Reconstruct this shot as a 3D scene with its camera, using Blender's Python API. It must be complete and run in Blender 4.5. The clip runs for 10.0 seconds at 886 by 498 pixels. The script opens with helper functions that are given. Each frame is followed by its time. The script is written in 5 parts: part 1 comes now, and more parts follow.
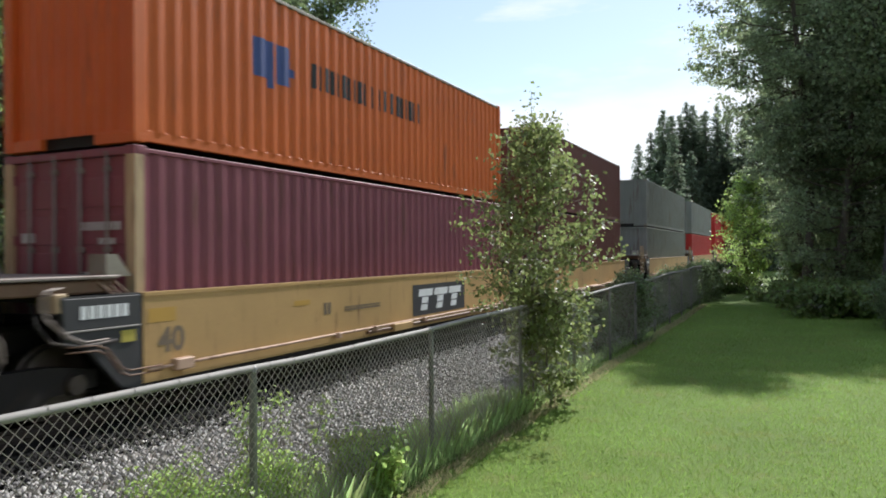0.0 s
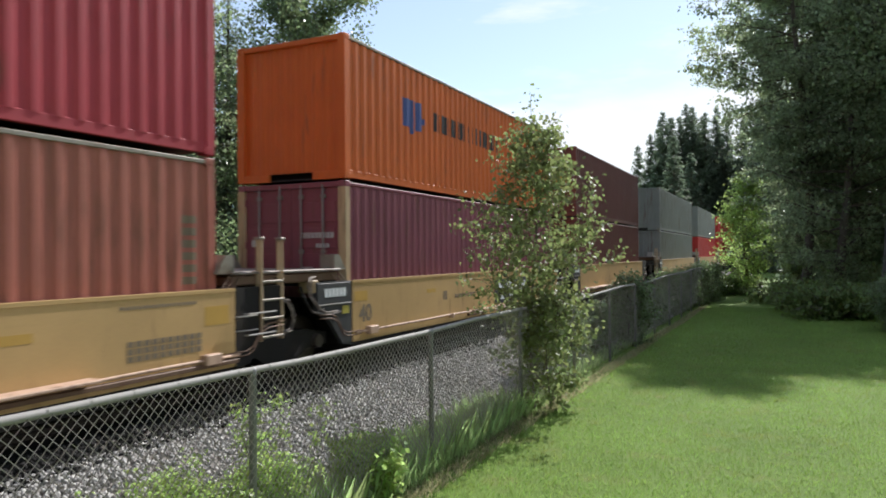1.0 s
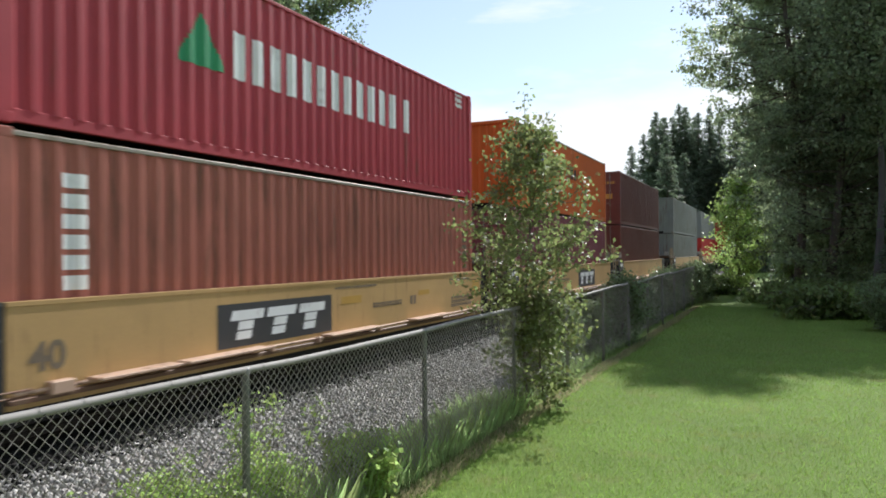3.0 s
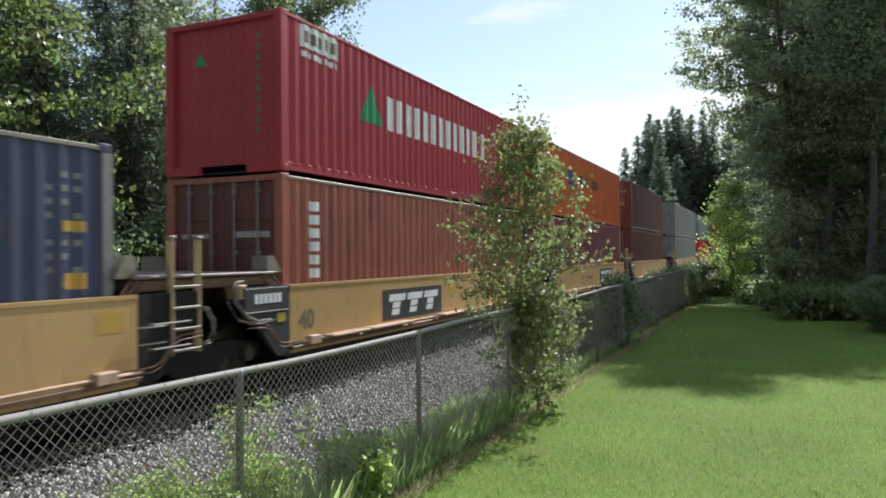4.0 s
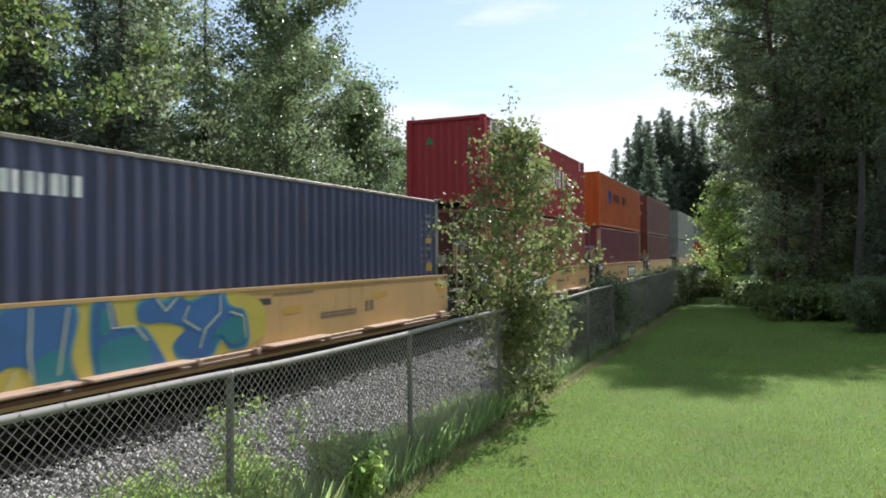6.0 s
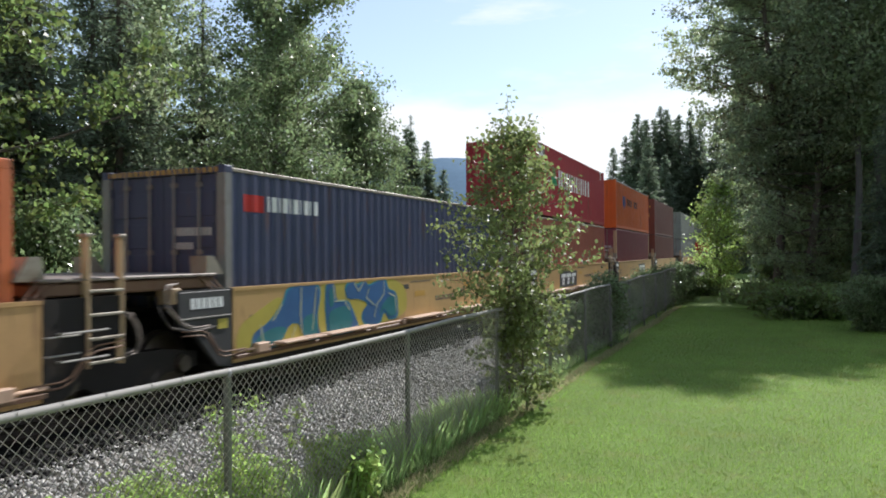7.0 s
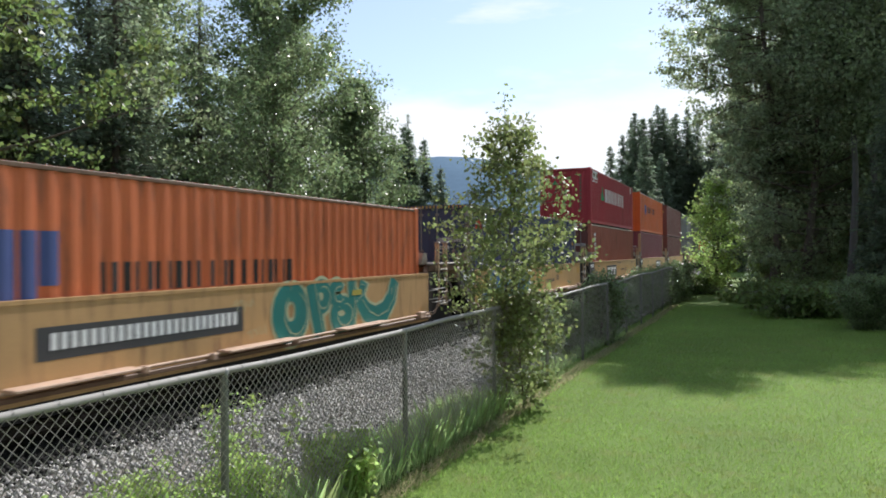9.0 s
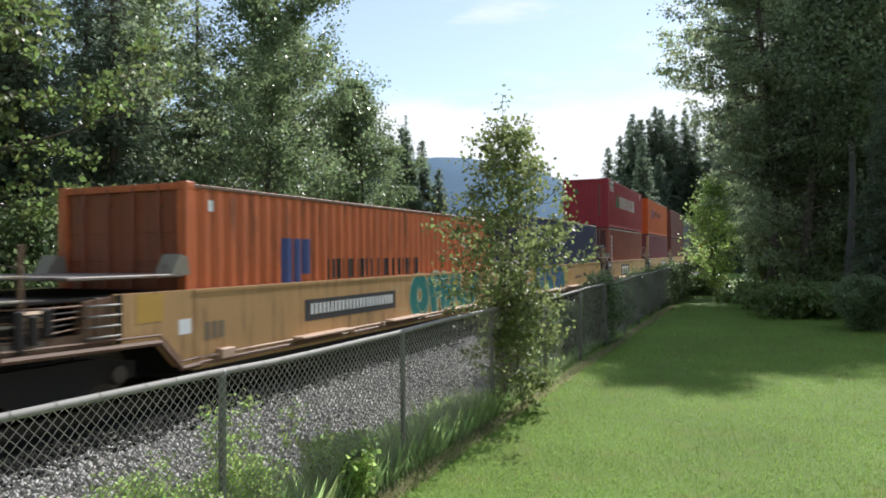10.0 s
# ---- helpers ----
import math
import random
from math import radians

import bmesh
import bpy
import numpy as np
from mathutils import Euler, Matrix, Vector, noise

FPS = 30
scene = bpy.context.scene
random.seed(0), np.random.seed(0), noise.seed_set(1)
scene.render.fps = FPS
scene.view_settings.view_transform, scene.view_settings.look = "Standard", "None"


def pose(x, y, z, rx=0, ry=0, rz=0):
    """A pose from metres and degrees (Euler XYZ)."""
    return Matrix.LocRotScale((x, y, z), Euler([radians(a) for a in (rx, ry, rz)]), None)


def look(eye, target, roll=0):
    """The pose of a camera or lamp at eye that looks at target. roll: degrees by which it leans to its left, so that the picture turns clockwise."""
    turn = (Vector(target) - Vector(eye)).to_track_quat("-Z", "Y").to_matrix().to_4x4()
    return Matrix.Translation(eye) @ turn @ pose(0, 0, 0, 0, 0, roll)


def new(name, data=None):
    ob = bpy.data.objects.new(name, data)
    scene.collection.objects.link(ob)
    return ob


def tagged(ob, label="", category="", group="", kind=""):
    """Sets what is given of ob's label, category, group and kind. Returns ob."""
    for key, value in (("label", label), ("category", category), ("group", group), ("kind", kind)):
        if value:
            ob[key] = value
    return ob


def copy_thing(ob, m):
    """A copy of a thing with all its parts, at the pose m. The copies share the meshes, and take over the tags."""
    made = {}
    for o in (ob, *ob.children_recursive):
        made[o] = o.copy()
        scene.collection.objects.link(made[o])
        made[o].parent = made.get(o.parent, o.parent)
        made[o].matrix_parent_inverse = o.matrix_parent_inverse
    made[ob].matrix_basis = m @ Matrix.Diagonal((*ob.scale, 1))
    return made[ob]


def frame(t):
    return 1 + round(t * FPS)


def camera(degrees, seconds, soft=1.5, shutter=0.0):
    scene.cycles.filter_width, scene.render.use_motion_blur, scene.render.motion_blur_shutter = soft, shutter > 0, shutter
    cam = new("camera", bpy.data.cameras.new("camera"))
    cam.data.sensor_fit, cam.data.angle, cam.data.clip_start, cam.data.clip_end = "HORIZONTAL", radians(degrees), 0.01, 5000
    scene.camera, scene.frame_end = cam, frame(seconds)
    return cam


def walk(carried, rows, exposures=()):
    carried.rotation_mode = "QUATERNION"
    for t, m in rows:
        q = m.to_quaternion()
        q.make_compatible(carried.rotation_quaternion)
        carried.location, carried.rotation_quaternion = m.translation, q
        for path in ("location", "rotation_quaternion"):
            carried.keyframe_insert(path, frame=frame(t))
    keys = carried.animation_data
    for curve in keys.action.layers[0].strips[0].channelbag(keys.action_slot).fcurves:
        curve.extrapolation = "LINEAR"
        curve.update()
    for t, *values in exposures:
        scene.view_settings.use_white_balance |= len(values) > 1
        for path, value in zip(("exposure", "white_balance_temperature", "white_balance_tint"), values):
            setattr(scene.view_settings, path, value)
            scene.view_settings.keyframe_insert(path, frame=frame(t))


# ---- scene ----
# camera: hand-held, turning slowly to the right
EYE = (0.0, 0.0, 1.87)
cam = camera(63.0, 10.0, soft=1.8, shutter=0.5)
HEADING = [(0, 25.58, .25), (.5, 25.60, .33), (1, 25.56, .40), (1.5, 25.48, .40), (2, 25.36, .40), (2.5, 25.23, .34),
           (4, 24.60, .46), (4.5, 24.33, .50), (5, 24.10, .54), (5.5, 23.98, .545), (7, 23.72, .44), (7.5, 23.64, .40),
           (8, 23.58, .38), (8.5, 23.54, .35), (9, 23.50, .34), (9.5, 23.43, .36), (10, 23.33, .40)]


def facing(yaw, pitch):
    y, p = radians(yaw), radians(pitch)
    target = (EYE[0] - math.sin(y) * math.cos(p), EYE[1] + math.cos(y) * math.cos(p), EYE[2] + math.sin(p))
    return look(EYE, target, -0.46)


walk(cam, [(t, facing(a, b)) for t, a, b in HEADING], [(0, 0.46, 6280, 11), (10, 0.46, 6280, 11)])

# daylight: sun ahead of the camera, a little right of the track, thin bright cloud low in the sky
SUN_ELEV, SUN_LEFT = 40.0, -7.0
world = bpy.data.worlds.new("sky")
scene.world = world
world.use_nodes = True
wt = world.node_tree
wt.nodes.clear()
sky = wt.nodes.new("ShaderNodeTexSky")
sky.sky_type = "NISHITA"
sky.sun_disc = False
sky.sun_elevation, sky.sun_rotation = radians(SUN_ELEV), radians(-SUN_LEFT)
sky.air_density, sky.dust_density, sky.ozone_density = 1.0, 0.25, 1.4
coord = wt.nodes.new("ShaderNodeTexCoord")
stretch = wt.nodes.new("ShaderNodeMapping")
stretch.inputs["Scale"].default_value = (1.1, 1.1, 4.0)
stretch.inputs["Location"].default_value = (0.35, 0.1, 0.2)
cl = wt.nodes.new("ShaderNodeTexNoise")
cl.inputs["Scale"].default_value, cl.inputs["Detail"].default_value, cl.inputs["Roughness"].default_value = 1.6, 7.0, 0.55
ramp = wt.nodes.new("ShaderNodeValToRGB")
ramp.color_ramp.elements[0].position, ramp.color_ramp.elements[1].position = 0.46, 0.64
# thicker cloud towards the horizon
low = wt.nodes.new("ShaderNodeMapRange")
low.inputs["From Min"].default_value, low.inputs["From Max"].default_value = 0.365, 0.15
low.inputs["To Min"].default_value, low.inputs["To Max"].default_value = -0.10, 0.20
# the low bank of cloud stands higher towards the right of the track
slant = wt.nodes.new("ShaderNodeVectorMath")
slant.operation = "DOT_PRODUCT"
slant.inputs[1].default_value = (-0.16, 0.0, 1.0)
# thin wisps higher up
fine = wt.nodes.new("ShaderNodeMapping")
fine.inputs["Scale"].default_value = (2.4, 2.4, 13.0)
wisp = wt.nodes.new("ShaderNodeTexNoise")
wisp.inputs["Scale"].default_value, wisp.inputs["Detail"].default_value, wisp.inputs["Roughness"].default_value = 1.7, 6.0, 0.6
thin = wt.nodes.new("ShaderNodeMapRange")
thin.inputs["From Min"].default_value, thin.inputs["From Max"].default_value = 0.54, 0.74
thin.inputs["To Min"].default_value, thin.inputs["To Max"].default_value = 0.24, 0.75
both = wt.nodes.new("ShaderNodeMath")
both.operation = "MAXIMUM"
add = wt.nodes.new("ShaderNodeMath")
add.operation = "ADD"
mix = wt.nodes.new("ShaderNodeMix")
mix.data_type = "RGBA"
mix.inputs["B"].default_value = (6.3, 6.5, 6.75, 1)
bg = wt.nodes.new("ShaderNodeBackground")
bg.inputs["Strength"].default_value = 0.123
out = wt.nodes.new("ShaderNodeOutputWorld")
for a, b in ((coord.outputs["Generated"], stretch.inputs["Vector"]), (stretch.outputs["Vector"], cl.inputs["Vector"]),
             (coord.outputs["Generated"], slant.inputs[0]), (slant.outputs["Value"], low.inputs["Value"]),
             (coord.outputs["Generated"], fine.inputs["Vector"]), (fine.outputs["Vector"], wisp.inputs["Vector"]), (wisp.outputs["Fac"], thin.inputs["Value"]),
             (ramp.outputs["Color"], both.inputs[0]), (thin.outputs["Result"], both.inputs[1]),
             (cl.outputs["Fac"], add.inputs[0]), (low.outputs["Result"], add.inputs[1]), (add.outputs["Value"], ramp.inputs["Fac"]),
             (both.outputs["Value"], mix.inputs["Factor"]), (sky.outputs["Color"], mix.inputs["A"]),
             (mix.outputs["Result"], bg.inputs["Color"]), (bg.outputs["Background"], out.inputs["Surface"])):
    wt.links.new(a, b)
lamp = bpy.data.lights.new("sun", "SUN")
lamp.energy, lamp.angle, lamp.color = 4.5, radians(0.5), (1.0, 0.96, 0.90)
sun = new("sun", lamp)
e, a = radians(SUN_ELEV), radians(SUN_LEFT)
sun.matrix_world = look((-60 * math.sin(a), 60 * math.cos(a), 60 * math.tan(e)), (0, 0, 0))


# ---- materials ----
def material(name, base, rough=0.6, metal=0.0, vary=0.15, scale=3.0, fine=60.0, bump=0.15, dirt=None, dirt_amount=0.0, dirt_stretch=(1, 1, 1), per="", spread=0.0, translucent=None, spec=0.5):
    """A painted or natural surface: base colour, broad and fine variation, stains in a second colour, relief."""
    m = bpy.data.materials.new(name)
    m.use_nodes = True
    nt = m.node_tree
    n, link = nt.nodes, nt.links.new
    bs = n["Principled BSDF"]
    bs.inputs["Roughness"].default_value, bs.inputs["Metallic"].default_value = rough, metal
    bs.inputs["Specular IOR Level"].default_value = spec
    tc = n.new("ShaderNodeTexCoord")
    big = n.new("ShaderNodeTexNoise")
    big.inputs["Scale"].default_value, big.inputs["Detail"].default_value = scale, 5
    small = n.new("ShaderNodeTexNoise")
    small.inputs["Scale"].default_value, small.inputs["Detail"].default_value = fine, 3
    link(tc.outputs["Object"], big.inputs["Vector"])
    link(tc.outputs["Object"], small.inputs["Vector"])
    val = n.new("ShaderNodeMath")
    val.operation = "MULTIPLY_ADD"
    val.inputs[1].default_value, val.inputs[2].default_value = 2 * vary, 1 - vary
    link(big.outputs["Fac"], val.inputs[0])
    val2 = n.new("ShaderNodeMath")
    val2.operation = "MULTIPLY_ADD"
    val2.inputs[1].default_value = vary
    link(small.outputs["Fac"], val2.inputs[0])
    link(val.outputs[0], val2.inputs[2])
    hsv = n.new("ShaderNodeHueSaturation")
    hsv.inputs["Color"].default_value = (*base, 1)
    link(val2.outputs[0], hsv.inputs["Value"])
    colour = hsv.outputs["Color"]
    if per:
        if per == "island":
            rnd = n.new("ShaderNodeNewGeometry").outputs["Random Per Island"]
        else:
            rnd = n.new("ShaderNodeObjectInfo").outputs["Random"]
        v3 = n.new("ShaderNodeMath")
        v3.operation = "MULTIPLY_ADD"
        v3.inputs[1].default_value, v3.inputs[2].default_value = 2 * spread, 1 - spread
        link(rnd, v3.inputs[0])
        h2 = n.new("ShaderNodeHueSaturation")
        v4 = n.new("ShaderNodeMath")
        v4.operation = "MULTIPLY_ADD"
        v4.inputs[1].default_value, v4.inputs[2].default_value = 0.10 * spread, 0.5 - 0.05 * spread
        link(rnd, v4.inputs[0])
        link(v4.outputs[0], h2.inputs["Hue"])
        link(v3.outputs[0], h2.inputs["Value"])
        link(colour, h2.inputs["Color"])
        colour = h2.outputs["Color"]
    if dirt:
        mp = n.new("ShaderNodeMapping")
        mp.inputs["Scale"].default_value = dirt_stretch
        dn = n.new("ShaderNodeTexNoise")
        dn.inputs["Scale"].default_value, dn.inputs["Detail"].default_value, dn.inputs["Roughness"].default_value = 2.2, 8, 0.65
        link(tc.outputs["Object"], mp.inputs["Vector"])
        link(mp.outputs["Vector"], dn.inputs["Vector"])
        rp = n.new("ShaderNodeValToRGB")
        rp.color_ramp.elements[0].position = 0.62 - 0.3 * dirt_amount
        rp.color_ramp.elements[1].position = 0.80 - 0.2 * dirt_amount
        link(dn.outputs["Fac"], rp.inputs["Fac"])
        mx = n.new("ShaderNodeMix")
        mx.data_type = "RGBA"
        mx.inputs["B"].default_value = (*dirt, 1)
        link(rp.outputs["Color"], mx.inputs["Factor"])
        link(colour, mx.inputs["A"])
        colour = mx.outputs["Result"]
    link(colour, bs.inputs["Base Color"])
    if bump:
        bp = n.new("ShaderNodeBump")
        bp.inputs["Strength"].default_value, bp.inputs["Distance"].default_value = bump, 0.01
        link(small.outputs["Fac"], bp.inputs["Height"])
        link(bp.outputs["Normal"], bs.inputs["Normal"])
    if translucent:
        tr = n.new("ShaderNodeBsdfTranslucent")
        h3 = n.new("ShaderNodeHueSaturation")
        h3.inputs["Value"].default_value, h3.inputs["Hue"].default_value = translucent, 0.49
        link(colour, h3.inputs["Color"])
        link(h3.outputs["Color"], tr.inputs["Color"])
        ms = n.new("ShaderNodeMixShader")
        ms.inputs["Fac"].default_value = 0.55
        link(bs.outputs["BSDF"], ms.inputs[1])
        link(tr.outputs["BSDF"], ms.inputs[2])
        link(ms.outputs["Shader"], n["Material Output"].inputs["Surface"])
    return m


def paint(name, base, rust=0.25, rough=0.55, spec=0.4):
    return material(name, base, rough, 0, 0.22, 1.1, 35, 0.08, (0.13, 0.06, 0.035), rust, (3.0, 3.0, 0.35), spec=spec)


M = {
    "orange": paint("orange_paint", (0.50, 0.105, 0.016), 0.12),
    "orange_old": paint("faded_orange_paint", (0.50, 0.13, 0.046), 0.32),
    # rusty orange, darkened in colour for the shade on the near end
    "door_rust_shaded": paint("rusty_door_paint_shade_darkened", (0.24, 0.07, 0.034), 0.4),
    "purple": paint("plum_paint", (0.19, 0.055, 0.072), 0.2),
    "red": paint("crimson_paint", (0.345, 0.034, 0.046), 0.12),
    "brown": paint("rust_brown_paint", (0.315, 0.10, 0.07), 0.35),
    "maroon": paint("maroon_paint", (0.125, 0.042, 0.036), 0.25),
    "blue": paint("navy_paint", (0.046, 0.055, 0.105), 0.15),
    "grey": paint("grey_paint", (0.20, 0.205, 0.19), 0.25),
    "bright_red": paint("bright_red_paint", (0.42, 0.025, 0.02), 0.1),
    "yellow": paint("faded_yellow_paint", (0.43, 0.275, 0.112), 0.13, 0.6),
    "yellow_dirty": paint("grimy_yellow_paint", (0.405, 0.245, 0.105), 0.3, 0.6),
    "sill": paint("primer_brown_sill", (0.13, 0.075, 0.045), 0.5, 0.6),
    "dark": material("dirty_black_steel", (0.018, 0.016, 0.015), 0.7, 0.1, 0.3, 3, 50, 0.2, (0.045, 0.032, 0.022), 0.35, spec=0.25),
    "board": material("dark_grey_board", (0.036, 0.036, 0.038), 0.6, 0, 0.2, 3, 60, 0.1),
    "wheel": material("worn_wheel_steel", (0.09, 0.075, 0.065), 0.5, 0.6, 0.2, 4, 60, 0.1, (0.06, 0.035, 0.02), 0.4),
    "steel": material("galvanised_steel", (0.265, 0.25, 0.23), 0.72, 0.15, 0.15, 5, 120, 0.1, (0.2, 0.19, 0.17), 0.2),
    "wire": material("galvanised_wire", (0.34, 0.32, 0.30), 0.6, 0.3, 0.15, 5, 120, 0.0),
    "post": material("weathered_post_steel", (0.20, 0.20, 0.195), 0.55, 0.4, 0.2, 6, 120, 0.1, (0.12, 0.10, 0.08), 0.2),
    "rail": material("rail_steel", (0.04, 0.03, 0.025), 0.65, 0.2, 0.2, 6, 80, 0.1),
    "tie": material("creosoted_timber", (0.035, 0.026, 0.02), 0.85, 0, 0.3, 4, 50, 0.4),
    "gasket": material("corner_steel_and_lit_rail", (0.24, 0.215, 0.175), 0.55, 0.3, 0.2, 8, 80, 0.1, (0.12, 0.06, 0.03), 0.3),
    "white": material("white_lettering", (0.72, 0.73, 0.72), 0.6, 0, 0.12, 3, 60, 0.0, (0.35, 0.3, 0.28), 0.15),
    "black": material("black_lettering", (0.02, 0.02, 0.022), 0.6, 0, 0.1, 3, 60, 0.0),
    "logo_blue": material("blue_lettering", (0.05, 0.075, 0.22), 0.6, 0, 0.15, 3, 60, 0.0),
    "logo_green": material("green_lettering", (0.02, 0.25, 0.10), 0.6, 0, 0.15, 3, 60, 0.0),
    "mark_yellow": material("yellow_lettering", (0.44, 0.26, 0.05), 0.6, 0, 0.15, 3, 60, 0.0),
    "pale_mark": material("pale_grey_lettering", (0.40, 0.40, 0.40), 0.65, 0, 0.2, 3, 60, 0.0),
    "grime": material("grey_lettering", (0.16, 0.12, 0.08), 0.7, 0, 0.2, 4, 60, 0.0),
    "teal": material("teal_spray_paint", (0.016, 0.155, 0.14), 0.5, 0, 0.25, 2, 40, 0.0),
    "spray_blue": material("blue_spray_paint", (0.028, 0.095, 0.23), 0.5, 0, 0.35, 2, 40, 0.0),
    "spray_cyan": material("cyan_spray_paint", (0.03, 0.20, 0.27), 0.5, 0, 0.25, 2, 40, 0.0),
    "spray_lime": material("yellow_spray_paint", (0.38, 0.32, 0.06), 0.5, 0, 0.25, 2, 40, 0.0),
    "spray_teal": material("blue_green_spray_paint", (0.018, 0.14, 0.165), 0.5, 0, 0.3, 2, 40, 0.0),
    "pale_bark": material("pale_grey_bark", (0.09, 0.083, 0.075), 0.85, 0, 0.35, 4, 30, 0.8),
    "bark": material("grey_brown_bark", (0.10, 0.082, 0.066), 0.9, 0, 0.35, 5, 30, 0.8),
    "leaf": material("broad_leaf", (0.115, 0.158, 0.075), 0.30, 0, 0.12, 0.4, 20, 0, None, per="island", spread=0.45, translucent=1.8),
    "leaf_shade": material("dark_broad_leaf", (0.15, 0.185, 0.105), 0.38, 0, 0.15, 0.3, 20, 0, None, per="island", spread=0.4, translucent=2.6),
    "leaf_light": material("light_broad_leaf", (0.125, 0.175, 0.056), 0.40, 0, 0.12, 0.8, 20, 0, None, per="island", spread=0.5, translucent=1.5),
    "needle": material("spruce_needles", (0.095, 0.125, 0.082), 0.6, 0, 0.2, 0.5, 20, 0, None, per="island", spread=0.35, translucent=2.2),
    "grass": material("lawn_blades", (0.178, 0.283, 0.064), 0.55, 0, 0.34, 0.55, 6, 0, (0.25, 0.275, 0.085), 0.3, (0.6, 0.6, 0.6), per="island", spread=0.3, translucent=1.35),
    "tall_grass": material("tall_grass_blades", (0.20, 0.28, 0.115), 0.5, 0, 0.2, 0.7, 6, 0, None, per="island", spread=0.4, translucent=2.2),
    "leaf_weed": material("bright_weed_leaf", (0.215, 0.30, 0.095), 0.45, 0, 0.12, 0.8, 20, 0, None, per="island", spread=0.35, translucent=2.1),
    "straw": material("dry_grass_blades", (0.30, 0.28, 0.16), 0.6, 0, 0.2, 0.7, 6, 0, None, per="island", spread=0.3, translucent=1.2),
    "leaf_pale": material("pale_sapling_leaf", (0.16, 0.20, 0.076), 0.45, 0, 0.12, 0.8, 20, 0, None, per="island", spread=0.35, translucent=1.5),
    "rod": material("dull_rod_steel", (0.20, 0.17, 0.15), 0.6, 0.2, 0.2, 8, 80, 0.1, (0.10, 0.06, 0.04), 0.3),
    "pad": paint("worn_pink_primer", (0.46, 0.31, 0.22), 0.3, 0.65),
    "ladder": paint("tan_paint", (0.40, 0.29, 0.17), 0.4, 0.6),
    # ballast with the shade under the train put into its colour
    "shade_dark": material("ballast_shade_dark", (0.016, 0.015, 0.014), 0.9, 0, 0.35, 9, 30, 1.0, spec=0.15),
    "spray_halo": material("pale_overspray", (0.40, 0.42, 0.26), 0.6, 0, 0.2, 2, 40, 0.0),
    "stone": material("ballast_stone", (0.35, 0.335, 0.315), 0.85, 0, 0.15, 6, 80, 0.3, None, per="island", spread=0.38, spec=0.12),
    "ballast": material("ballast_bed", (0.17, 0.155, 0.138), 0.9, 0, 0.45, 9, 30, 1.0, spec=0.15),
    # blue base colour stands in for haze over the woods
    "hill": material("haze_blue_wooded_hill", (0.13, 0.19, 0.25), 1.0, 0, 0.25, 0.004, 0.05, 0, spec=0.0),
}


